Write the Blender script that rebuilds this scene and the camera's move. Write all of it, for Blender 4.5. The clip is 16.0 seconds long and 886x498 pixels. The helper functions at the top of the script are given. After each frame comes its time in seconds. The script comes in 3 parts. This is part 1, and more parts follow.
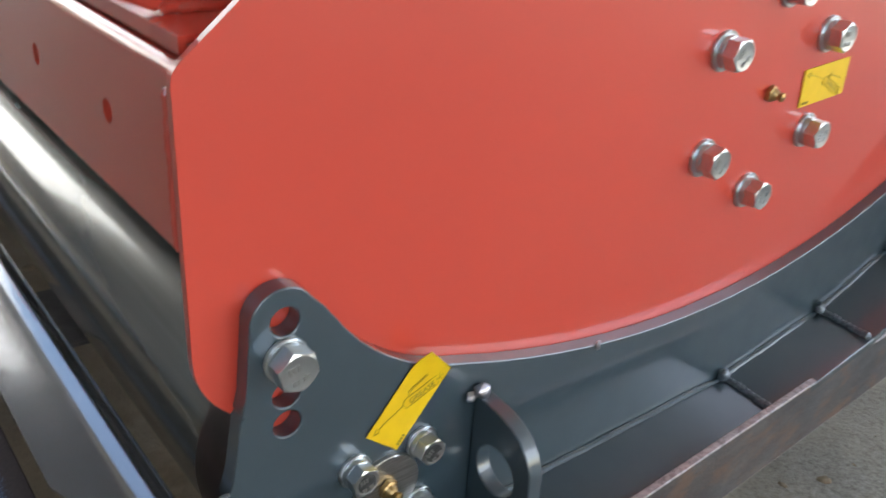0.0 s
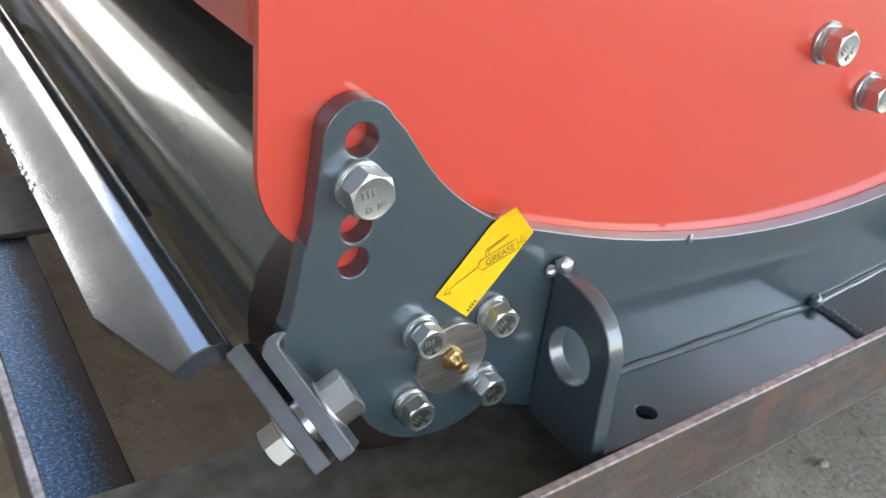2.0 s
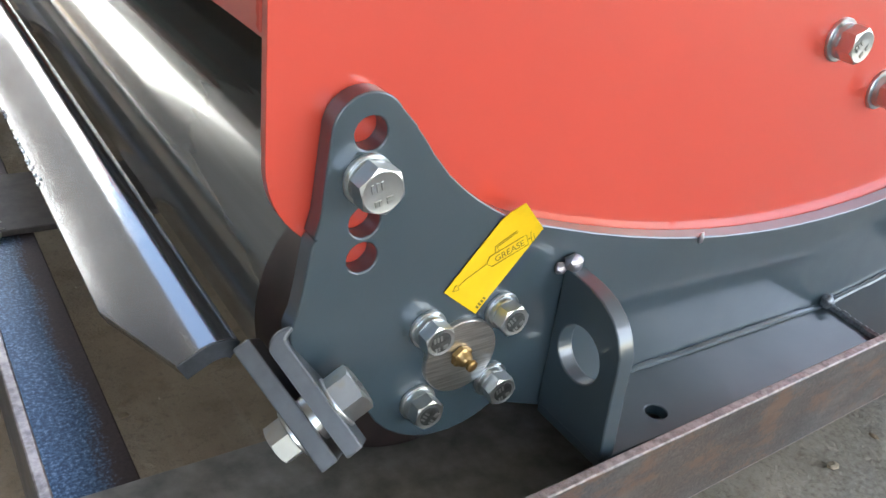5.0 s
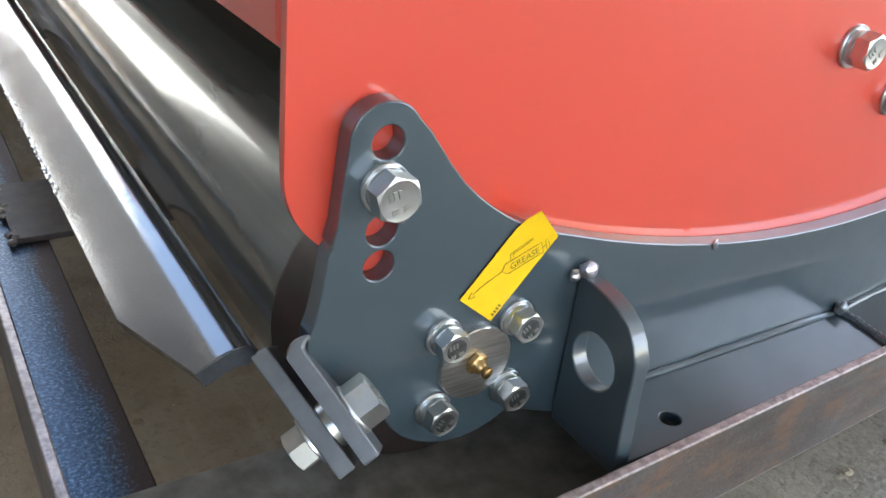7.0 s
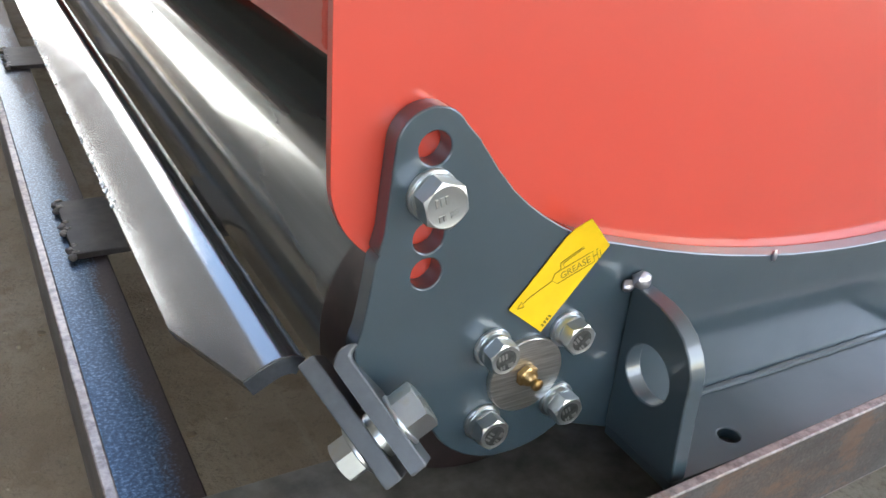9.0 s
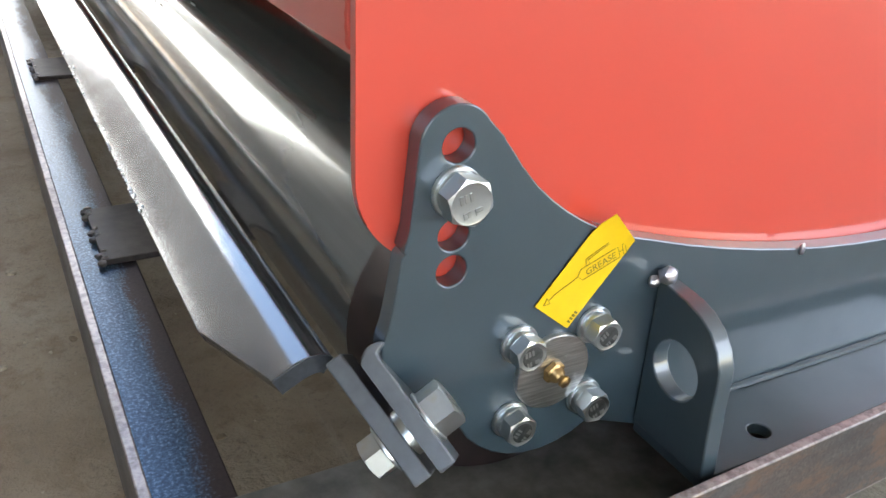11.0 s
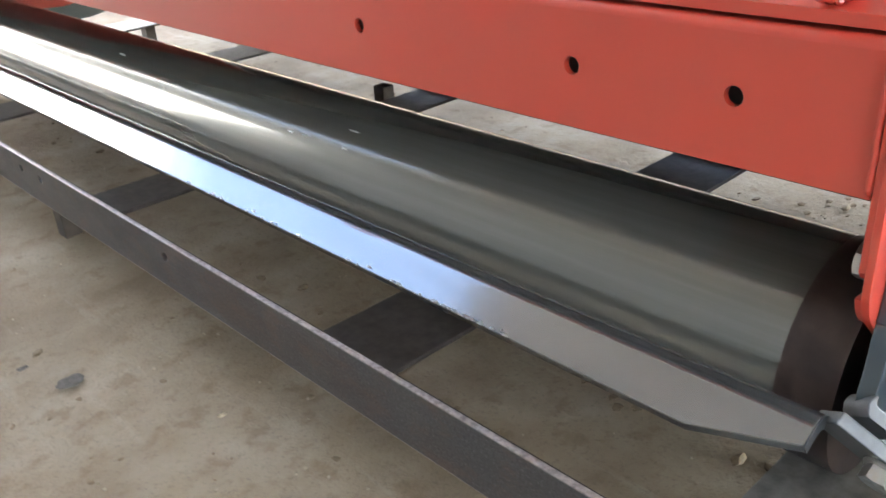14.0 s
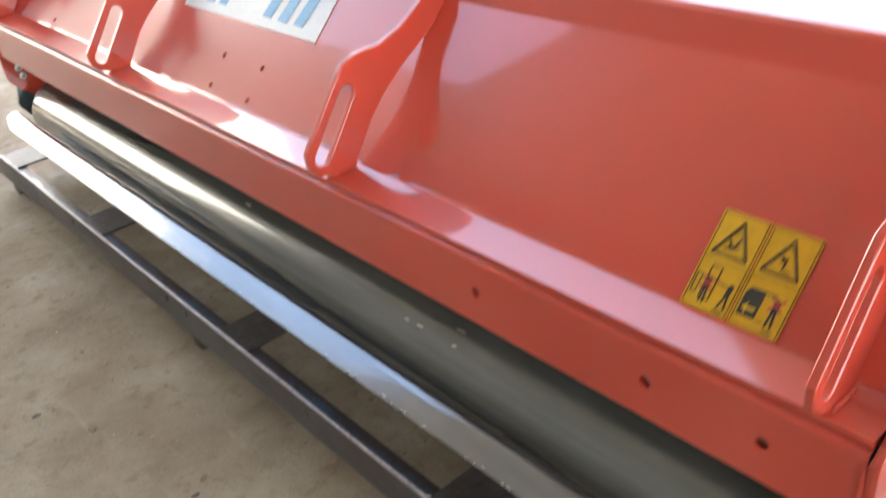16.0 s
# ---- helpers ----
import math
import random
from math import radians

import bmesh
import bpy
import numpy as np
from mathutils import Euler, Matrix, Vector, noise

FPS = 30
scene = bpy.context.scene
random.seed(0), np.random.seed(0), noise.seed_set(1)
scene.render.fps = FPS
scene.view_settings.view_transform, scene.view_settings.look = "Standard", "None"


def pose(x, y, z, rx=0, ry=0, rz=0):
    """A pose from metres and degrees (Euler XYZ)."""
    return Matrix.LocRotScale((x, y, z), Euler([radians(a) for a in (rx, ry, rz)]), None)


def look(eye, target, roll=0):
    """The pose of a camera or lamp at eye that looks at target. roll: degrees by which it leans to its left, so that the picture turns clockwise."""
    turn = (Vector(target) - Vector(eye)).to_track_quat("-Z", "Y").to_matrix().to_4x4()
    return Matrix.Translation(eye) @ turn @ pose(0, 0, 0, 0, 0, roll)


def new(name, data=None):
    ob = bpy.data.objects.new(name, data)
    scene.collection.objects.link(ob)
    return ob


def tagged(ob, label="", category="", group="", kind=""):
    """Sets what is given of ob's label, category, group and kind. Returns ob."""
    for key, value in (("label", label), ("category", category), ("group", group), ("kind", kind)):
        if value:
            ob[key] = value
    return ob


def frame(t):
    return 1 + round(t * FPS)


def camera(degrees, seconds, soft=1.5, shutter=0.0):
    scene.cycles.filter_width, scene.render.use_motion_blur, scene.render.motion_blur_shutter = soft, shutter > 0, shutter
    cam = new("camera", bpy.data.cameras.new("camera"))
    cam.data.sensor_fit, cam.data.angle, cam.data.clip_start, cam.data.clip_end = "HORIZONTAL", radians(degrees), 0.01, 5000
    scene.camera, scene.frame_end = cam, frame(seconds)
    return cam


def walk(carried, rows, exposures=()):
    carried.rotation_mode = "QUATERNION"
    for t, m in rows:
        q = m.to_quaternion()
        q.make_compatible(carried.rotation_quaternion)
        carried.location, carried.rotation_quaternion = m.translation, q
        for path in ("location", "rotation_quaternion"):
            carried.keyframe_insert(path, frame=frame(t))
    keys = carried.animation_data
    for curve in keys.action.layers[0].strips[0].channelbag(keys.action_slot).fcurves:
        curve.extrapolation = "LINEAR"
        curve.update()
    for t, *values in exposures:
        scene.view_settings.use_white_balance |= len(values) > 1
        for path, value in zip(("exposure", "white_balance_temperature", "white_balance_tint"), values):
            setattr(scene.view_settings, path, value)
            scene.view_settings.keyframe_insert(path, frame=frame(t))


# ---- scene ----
cam = camera(54.33, 16.0, soft=1.5, shutter=0.4)
PATH = [
    (0, (-0.2440, -0.3370, 0.5785), (0.3284, 0.3518, 0.1336), 4.03),
    (0.5, (-0.2423, -0.3146, 0.5327), (0.2905, 0.3982, 0.0766), 5.88),
    (1, (-0.2447, -0.3175, 0.5079), (0.2769, 0.3952, 0.0387), 6.77),
    (1.5, (-0.2461, -0.3184, 0.4953), (0.2743, 0.3903, 0.0189), 7.12),
    (2, (-0.2464, -0.3193, 0.4942), (0.2730, 0.3876, 0.0143), 7.27),
    (2.5, (-0.2487, -0.3166, 0.4895), (0.2711, 0.3902, 0.0097), 7.34),
    (3, (-0.2444, -0.3174, 0.4874), (0.2729, 0.3911, 0.0074), 7.29),
    (3.5, (-0.2430, -0.3174, 0.4871), (0.2734, 0.3925, 0.0081), 7.21),
    (4, (-0.2451, -0.3157, 0.4871), (0.2704, 0.3946, 0.0078), 7.25),
    (6.5, (-0.2466, -0.3181, 0.4926), (0.2646, 0.3969, 0.0156), 7.23),
    (7, (-0.2502, -0.3151, 0.4910), (0.2573, 0.4038, 0.0159), 6.94),
    (7.5, (-0.2479, -0.3150, 0.4895), (0.2521, 0.4089, 0.0143), 6.69),
    (8, (-0.2456, -0.3135, 0.4869), (0.2481, 0.4150, 0.0120), 6.37),
    (8.5, (-0.2464, -0.3166, 0.4883), (0.2275, 0.4282, 0.0186), 5.49),
    (9, (-0.2458, -0.3162, 0.4825), (0.2112, 0.4463, 0.0246), 4.85),
    (11.5, (-0.2490, -0.3187, 0.4805), (0.1832, 0.4593, 0.0245), 3.05),
    (12, (-0.3000, -0.2685, 0.5080), (0.1392, 0.4795, 0.0104), 3.81),
    (12.5, (-0.3921, -0.2088, 0.5351), (0.0743, 0.5115, 0.0218), 5.47),
    (13, (-0.4555, -0.1872, 0.5628), (0.0693, 0.5032, 0.0649), 4.24),
    (13.5, (-0.5436, -0.1602, 0.5791), (0.0408, 0.4980, 0.1043), 0.85),
    (14, (-0.6023, -0.1483, 0.6019), (-0.0041, 0.5137, 0.1503), -3.78),
    (14.5, (-0.6432, -0.1531, 0.6423), (-0.0545, 0.5292, 0.2089), -6.86),
    (15, (-0.6750, -0.1635, 0.6778), (-0.1127, 0.5418, 0.2462), -8.50),
    (15.5, (-0.6974, -0.1675, 0.7686), (-0.1660, 0.5312, 0.2897), -8.09),
    (15.7, (-0.6950, -0.1660, 0.8700), (-0.1700, 0.5240, 0.3720), -7.55),
    (15.8, (-0.6870, -0.1610, 0.9220), (-0.1640, 0.5235, 0.4140), -7.15),
    (15.9, (-0.6815, -0.1590, 0.9700), (-0.1525, 0.5170, 0.4560), -6.60),
    (16, (-0.6787, -0.1619, 1.0149), (-0.1401, 0.5081, 0.5040), -6.03),
]
EV, TINT = 2.55, 8
EXPOSURES = [(t, EV + e, kelvin, TINT) for t, e, kelvin in ((0, -0.5, 6900), (0.5, -0.25, 6900), (1.0, -0.05, 6900), (2.0, 0.0, 6900), (9.0, -0.02, 6900), (12.0, 0.15, 7000), (12.5, 0.55, 7000), (13.5, 0.75, 7000), (14.5, 0.64, 7050), (15.0, 0.48, 7250), (15.5, 0.38, 7400), (16, 0.33, 7700))]
walk(cam, [(t, look(eye, target, roll)) for t, eye, target, roll in PATH], EXPOSURES)

# ---------------------------------------------------------------- light
SUN_ELEV, SUN_AZ = 58.0, 155.0
world = bpy.data.worlds.new("sky")
scene.world = world
world.use_nodes = True
wn = world.node_tree.nodes
sky = wn.new("ShaderNodeTexSky")
sky.sky_type = "NISHITA"
sky.sun_disc = False
sky.sun_elevation = radians(SUN_ELEV)
sky.sun_rotation = radians(SUN_AZ)
sky.air_density, sky.dust_density = 1.0, 2.5
wn["Background"].inputs["Strength"].default_value = 0.22
world.node_tree.links.new(sky.outputs[0], wn["Background"].inputs[0])
sun_data = bpy.data.lights.new("sun", "SUN")
sun_data.energy, sun_data.angle, sun_data.color = 5.0, radians(0.6), (1.0, 0.965, 0.92)
sun_dir = Vector((math.sin(radians(SUN_AZ)) * math.cos(radians(SUN_ELEV)), math.cos(radians(SUN_AZ)) * math.cos(radians(SUN_ELEV)), math.sin(radians(SUN_ELEV))))
sun = new("sun", sun_data)
sun.matrix_world = look(sun_dir * 20, (0, 0, 0))


# ---------------------------------------------------------------- materials
class Mat:
    """A small builder round a Principled node material."""

    def __init__(self, name, color, rough=0.5, metal=0.0, coat=0.0, spec=0.5):
        self.m = bpy.data.materials.new(name)
        self.m.use_nodes = True
        self.t = self.m.node_tree
        self.n, self.l = self.t.nodes, self.t.links
        self.b = self.n["Principled BSDF"]
        self.b.inputs["Base Color"].default_value = (*color, 1)
        self.b.inputs["Roughness"].default_value = rough
        self.b.inputs["Metallic"].default_value = metal
        self.b.inputs["Coat Weight"].default_value = coat
        self.b.inputs["Coat Roughness"].default_value = 0.05
        self.b.inputs["Specular IOR Level"].default_value = spec
        self.heights = []

    def coords(self, scale=(1, 1, 1)):
        c = self.n.new("ShaderNodeTexCoord")
        mp = self.n.new("ShaderNodeMapping")
        mp.inputs["Scale"].default_value = scale
        self.l.new(c.outputs["Object"], mp.inputs[0])
        return mp.outputs[0]

    def noise(self, size, detail=4, rough=0.55, stretch=(1, 1, 1)):
        x = self.n.new("ShaderNodeTexNoise")
        x.inputs["Scale"].default_value = 1.0 / size
        x.inputs["Detail"].default_value = detail
        x.inputs["Roughness"].default_value = rough
        self.l.new(self.coords(stretch), x.inputs["Vector"])
        return x.outputs[0]

    def ramp(self, fac, stops):
        r = self.n.new("ShaderNodeValToRGB")
        e = r.color_ramp.elements
        while len(e) < len(stops):
            e.new(0.5)
        for k, (p, c) in zip(e, stops):
            k.position = p
            k.color = (*c, 1) if isinstance(c, tuple) else (c, c, c, 1)
        self.l.new(fac, r.inputs[0])
        return r.outputs[0]

    def mix(self, fac, a, b, mode="MIX"):
        x = self.n.new("ShaderNodeMix")
        x.data_type = "RGBA"
        x.blend_type = mode
        for sock, v in ((x.inputs["Factor"], fac), (x.inputs[6], a), (x.inputs[7], b)):
            if isinstance(v, (int, float)):
                sock.default_value = v
            elif isinstance(v, tuple):
                sock.default_value = (*v, 1)
            else:
                self.l.new(v, sock)
        return x.outputs[2]

    def color(self, out):
        self.l.new(out, self.b.inputs["Base Color"])
        return self

    def rough(self, out):
        self.l.new(out, self.b.inputs["Roughness"])
        return self

    def metal(self, out):
        self.l.new(out, self.b.inputs["Metallic"])
        return self

    def bump(self, out, strength=0.3, distance=0.001):
        x = self.n.new("ShaderNodeBump")
        x.inputs["Strength"].default_value = strength
        x.inputs["Distance"].default_value = distance
        self.l.new(out, x.inputs["Height"])
        if self.heights:
            self.l.new(self.heights[-1], x.inputs["Normal"])
        self.heights.append(x.outputs[0])
        self.l.new(x.outputs[0], self.b.inputs["Normal"])
        self.l.new(x.outputs[0], self.b.inputs["Coat Normal"])
        return self


def red_paint():
    m = Mat("red_gloss_paint", (0.60, 0.060, 0.036), 0.28, 0, 1.0)
    m.color(m.ramp(m.noise(0.35, 3), [(0.3, (0.54, 0.055, 0.033)), (0.7, (0.595, 0.064, 0.039))]))
    return m.m


def grey_paint():
    m = Mat("blue_grey_paint", (0.04, 0.05, 0.058), 0.33, 0, 1.0, 0.75)
    base = m.ramp(m.noise(0.10, 4), [(0.3, (0.028, 0.046, 0.057)), (0.7, (0.038, 0.058, 0.071))])
    m.color(m.mix(m.ramp(m.noise(0.0025, 2), [(0.70, 0.0), (0.82, 0.25)]), base, (0.06, 0.075, 0.082)))
    m.rough(m.ramp(m.noise(0.03, 4), [(0.3, 0.30), (0.75, 0.43)]))
    return m.bump(m.noise(0.002, 2), 0.06, 0.0005).bump(m.noise(0.02, 2), 0.05, 0.001).m


def roller_steel():
    m = Mat("bright_roller_steel", (0.2, 0.2, 0.17), 0.2, 0.55, 0.5)
    m.b.inputs["Coat Roughness"].default_value = 0.035
    streak = m.noise(0.012, 5, 0.6, (1, 0.03, 1))
    blotch = m.noise(0.11, 4, 0.5, (1, 0.5, 1))
    c = m.ramp(streak, [(0.25, (0.160, 0.162, 0.140)), (0.55, (0.200, 0.202, 0.180)), (0.8, (0.240, 0.242, 0.220))])
    m.color(m.mix(m.ramp(blotch, [(0.52, 0.0), (0.8, 0.2)]), c, (0.25, 0.195, 0.165)))
    m.rough(m.ramp(blotch, [(0.3, 0.16), (0.7, 0.245)]))
    return m.bump(streak, 0.05, 0.0004).bump(m.noise(0.0022, 2, 0.5), 0.06, 0.0003).m


def blade_steel():
    m = Mat("scraper_steel", (0.4, 0.4, 0.41), 0.25, 0.76, 0.4)
    m.b.inputs["Coat Roughness"].default_value = 0.05
    s = m.noise(0.02, 5, 0.6, (1, 0.12, 1))
    m.color(m.ramp(s, [(0.3, (0.190, 0.194, 0.198)), (0.7, (0.240, 0.245, 0.250))]))
    m.rough(m.ramp(m.noise(0.04, 3), [(0.3, 0.10), (0.7, 0.16)]))
    return m.bump(m.noise(0.0028, 3), 0.10, 0.0004).bump(m.noise(0.05, 2), 0.06, 0.002).m


def zinc():
    m = Mat("zinc_plated_steel", (0.58, 0.6, 0.6), 0.28, 1.0)
    m.color(m.ramp(m.noise(0.014, 3), [(0.3, (0.54, 0.56, 0.555)), (0.6, (0.62, 0.64, 0.64)), (0.85, (0.60, 0.56, 0.44))]))
    m.rough(m.ramp(m.noise(0.005, 3), [(0.3, 0.285), (0.8, 0.36)]))
    return m.bump(m.noise(0.0012, 3), 0.06, 0.0002).m


def turned_disc():
    m = Mat("machined_face_steel", (0.45, 0.44, 0.4), 0.3, 1.0)
    g = m.noise(0.0012, 3, 0.6, (0.05, 1, 1))
    m.color(m.ramp(g, [(0.3, (0.42, 0.41, 0.38)), (0.7, (0.74, 0.73, 0.70))]))
    return m.bump(g, 0.5, 0.0004).m


def stand_steel(name, rust_from, rust_to, streaks):
    m = Mat(name, (0.1, 0.1, 0.11), 0.42, 0.45)
    a = m.noise(0.16, 5, 0.62, (1, 0.35, 1))
    b = m.noise(0.0028, 5, 0.75)
    c = m.noise(0.03, 6, 0.7, (1, 0.25, 0.7))
    scale = m.ramp(b, [(0.3, (0.052, 0.054, 0.060)), (0.56, (0.100, 0.103, 0.110)), (0.66, (0.165, 0.170, 0.176)), (0.80, (0.33, 0.33, 0.33))])
    rust = m.ramp(b, [(0.3, (0.075, 0.055, 0.045)), (0.8, (0.160, 0.118, 0.096))])
    body = m.mix(m.ramp(a, [(rust_from, 0.10), (rust_to, 0.85)]), scale, rust)
    # rust blooms
    d = m.noise(0.022, 5, 0.68, (1, 0.5, 1))
    body = m.mix(m.ramp(d, [(0.50, 0.0), (0.62, 1.6 * streaks)]), body, (0.19, 0.108, 0.070))
    body = m.mix(m.ramp(d, [(0.30, 1.2 * streaks), (0.44, 0.0)]), body, (0.080, 0.092, 0.088))
    # dark scuffs and pale rubbed streaks drawn out along the bar
    body = m.mix(m.ramp(c, [(0.36, streaks), (0.48, 0.0)]), body, (0.035, 0.030, 0.030))
    body = m.mix(m.ramp(c, [(0.54, 0.0), (0.68, streaks)]), body, (0.20, 0.175, 0.165))
    m.rough(m.ramp(a, [(0.4, 0.33), (0.65, 0.58)]))
    # top and bottom edges rubbed bare, their edge highlight put into the colour
    sep = m.n.new("ShaderNodeSeparateXYZ")
    m.l.new(m.coords(), sep.inputs[0])
    edges = []
    for lo, hi in ((0.1535, 0.1550), (0.0892, 0.0878)):
        k = m.n.new("ShaderNodeMapRange")
        k.inputs["From Min"].default_value = lo
        k.inputs["From Max"].default_value = hi
        m.l.new(sep.outputs["Z"], k.inputs["Value"])
        edges.append(k.outputs[0])
    rim = m.mix(1.0, edges[0], edges[1], "ADD")
    worn_glint = m.mix(1.0, rim, m.ramp(m.noise(0.006, 5, 0.7), [(0.35, 0.35), (0.6, 1.0)]), "MULTIPLY")
    m.color(m.mix(worn_glint, body, (0.48, 0.42, 0.40)))
    return m.bump(b, 0.22, 0.0005).bump(a, 0.1, 0.001).m


def flat_leg_steel():
    """Brown mill scale; a ragged speckled band along the middle has the sky's blue sheen coloured in."""
    m = Mat("speckled_mill_scale", (0.1, 0.1, 0.11), 0.4, 0.45)
    b = m.noise(0.0024, 5, 0.75)
    a = m.noise(0.05, 6, 0.72, (1, 0.25, 1))
    sep = m.n.new("ShaderNodeSeparateXYZ")
    m.l.new(m.coords(), sep.inputs[0])
    x = m.n.new("ShaderNodeMath")
    x.operation = "MULTIPLY_ADD"
    m.l.new(a, x.inputs[0])
    x.inputs[1].default_value = -0.060
    m.l.new(sep.outputs["X"], x.inputs[2])
    y = m.n.new("ShaderNodeMath")
    y.operation = "MULTIPLY_ADD"
    m.l.new(b, y.inputs[0])
    y.inputs[1].default_value = -0.022
    m.l.new(x.outputs[0], y.inputs[2])
    blue = m.ramp(b, [(0.3, (0.016, 0.026, 0.046)), (0.48, (0.040, 0.076, 0.126)), (0.58, (0.11, 0.185, 0.275)), (0.72, (0.40, 0.47, 0.56))])
    rust = m.ramp(b, [(0.3, (0.042, 0.026, 0.023)), (0.8, (0.092, 0.062, 0.055))])
    k = m.n.new("ShaderNodeMapRange")
    k.inputs["From Min"].default_value = -0.002
    k.inputs["From Max"].default_value = 0.010
    m.l.new(y.outputs[0], k.inputs["Value"])
    m.color(m.mix(k.outputs[0], blue, rust))
    m.rough(m.ramp(k.outputs[0], [(0.2, 0.30), (0.8, 0.5)]))
    return m.bump(b, 0.25, 0.0005).m


def concrete():
    m = Mat("dusty_concrete", (0.28, 0.25, 0.21), 0.9, 0, 0, 0.25)
    a = m.noise(1.3, 5, 0.6)
    b = m.noise(0.22, 5, 0.6)
    c = m.noise(0.006, 5, 0.7)
    d = m.noise(0.045, 4, 0.6)
    col = m.ramp(a, [(0.3, (0.250, 0.190, 0.128)), (0.7, (0.365, 0.302, 0.228))])
    col = m.mix(0.55, col, m.ramp(b, [(0.30, (0.165, 0.118, 0.076)), (0.5, (0.315, 0.253, 0.178)), (0.72, (0.48, 0.425, 0.345))]))
    # packed dirt in patches, pale scuffs drawn out along the drive way
    col = m.mix(m.ramp(d, [(0.54, 0.0), (0.66, 0.6)]), col, (0.215, 0.155, 0.100))
    scuff = m.noise(0.05, 5, 0.6, (1, 0.09, 1))
    col = m.mix(m.ramp(scuff, [(0.60, 0.0), (0.78, 0.45)]), col, (0.50, 0.45, 0.37))
    col = m.mix(m.ramp(c, [(0.33, 0.4), (0.46, 0.0)]), col, (0.15, 0.125, 0.097))
    col = m.mix(m.ramp(c, [(0.64, 0.0), (0.78, 0.35)]), col, (0.50, 0.45, 0.37))
    spots = m.n.new("ShaderNodeTexVoronoi")
    spots.inputs["Scale"].default_value = 2.3
    m.l.new(m.coords(), spots.inputs["Vector"])
    col = m.mix(m.ramp(spots.outputs["Distance"], [(0.035, 0.45), (0.085, 0.0)]), col, (0.10, 0.092, 0.08))
    # the strip before the machine is greyer, with a ragged border
    sep = m.n.new("ShaderNodeSeparateXYZ")
    m.l.new(m.coords(), sep.inputs[0])
    k = m.n.new("ShaderNodeMapRange")
    k.inputs["From Min"].default_value = 0.30
    k.inputs["From Max"].default_value = 0.10
    ragged = m.n.new("ShaderNodeMath")
    ragged.operation = "MULTIPLY_ADD"
    m.l.new(b, ragged.inputs[0])
    ragged.inputs[1].default_value = 0.4
    m.l.new(sep.outputs["Y"], ragged.inputs[2])
    m.l.new(ragged.outputs[0], k.inputs["Value"])
    grey_strip = m.mix(1.0, k.outputs[0], m.ramp(b, [(0.25, 0.55), (0.6, 0.9)]), "MULTIPLY")
    col = m.mix(grey_strip, col, m.ramp(c, [(0.30, (0.13, 0.125, 0.11)), (0.5, (0.255, 0.25, 0.225)), (0.75, (0.38, 0.37, 0.34))]))
    m.color(col)
    return m.bump(d, 0.8, 0.007).bump(b, 0.4, 0.012).bump(m.noise(0.014, 5, 0.72), 0.8, 0.006).bump(c, 0.3, 0.002).m


def plain(name, color, rough=0.5, metal=0.0, coat=0.0, grain=0.01, amount=0.15):
    m = Mat(name, color, rough, metal, coat)
    lo, hi = tuple(v * (1 - amount) for v in color), tuple(min(1, v * (1 + amount)) for v in color)
    m.color(m.ramp(m.noise(grain, 4), [(0.3, lo), (0.7, hi)]))
    return m.bump(m.noise(grain * 0.3, 2), 0.08, 0.0004).m


RED, GREY, ROLL, BLADE, ZINC = red_paint(), grey_paint(), roller_steel(), blade_steel(), zinc()
STAND, RUSTY = stand_steel("blue_mill_scale_steel", 0.55, 0.75, 0.15), stand_steel("rusty_mill_scale_steel", 0.52, 0.72, 0.45)
DISC, FLATLEG, FLOOR = turned_disc(), flat_leg_steel(), concrete()
YELLOW = plain("yellow_label_film", (0.78, 0.485, 0.010), 0.4, amount=0.05)
AMBER = plain("amber_label_film", (0.66, 0.36, 0.010), 0.38, amount=0.08)
PRINT = plain("thin_brown_print", (0.17, 0.125, 0.015), 0.5)
INK = plain("black_print", (0.025, 0.022, 0.015), 0.5)
REDINK = plain("red_print", (0.55, 0.05, 0.06), 0.5)
BRASS = plain("brass", (0.46, 0.30, 0.13), 0.34, 1.0, amount=0.25, grain=0.004)
ENDBAND = plain("dark_brown_band", (0.045, 0.030, 0.026), 0.42, 0.3, grain=0.03, amount=0.35)
STAMP = plain("stamped_mark_steel", (0.56, 0.57, 0.56), 0.35, 1.0)
# dark floor reflection on the blade's end, put into a colour
END_SHADE = plain("shaded_end_steel", (0.040, 0.044, 0.050), 0.4, 0.3, amount=0.3, grain=0.006)
DARKSTEEL = plain("dark_bolt_steel", (0.22, 0.23, 0.23), 0.33, 1.0, amount=0.3, grain=0.004)
WELD = plain("weld_bead", (0.16, 0.18, 0.20), 0.35, 0.6, amount=0.4, grain=0.003)
CUT = plain("bare_cut_edge", (0.42, 0.40, 0.43), 0.33, 0.9, amount=0.2, grain=0.006)
SPATTER = plain("pale_weld_spatter", (0.34, 0.30, 0.27), 0.5, 0.3, amount=0.35, grain=0.003)
WHITE = plain("white_label_film", (0.75, 0.77, 0.78), 0.35, amount=0.04)
BLUE = plain("light_blue_print", (0.16, 0.42, 0.66), 0.4, amount=0.05)
DARKPLATE = plain("dark_scale_plate", (0.22, 0.21, 0.185), 0.5, 0.1, grain=0.02, amount=0.35)
# lighter than the side plate: the cut edges' sky reflection is in the colour
BARGREY = plain("sky_lit_bar_grey", (0.105, 0.112, 0.12), 0.34, 0.2, 0.4, grain=0.01, amount=0.15)
WALLW = plain("plain_grey_wall", (0.17, 0.165, 0.16), 0.9, grain=0.4)
WALLD = plain("plain_dark_wall", (0.07, 0.07, 0.072), 0.9, grain=0.4)
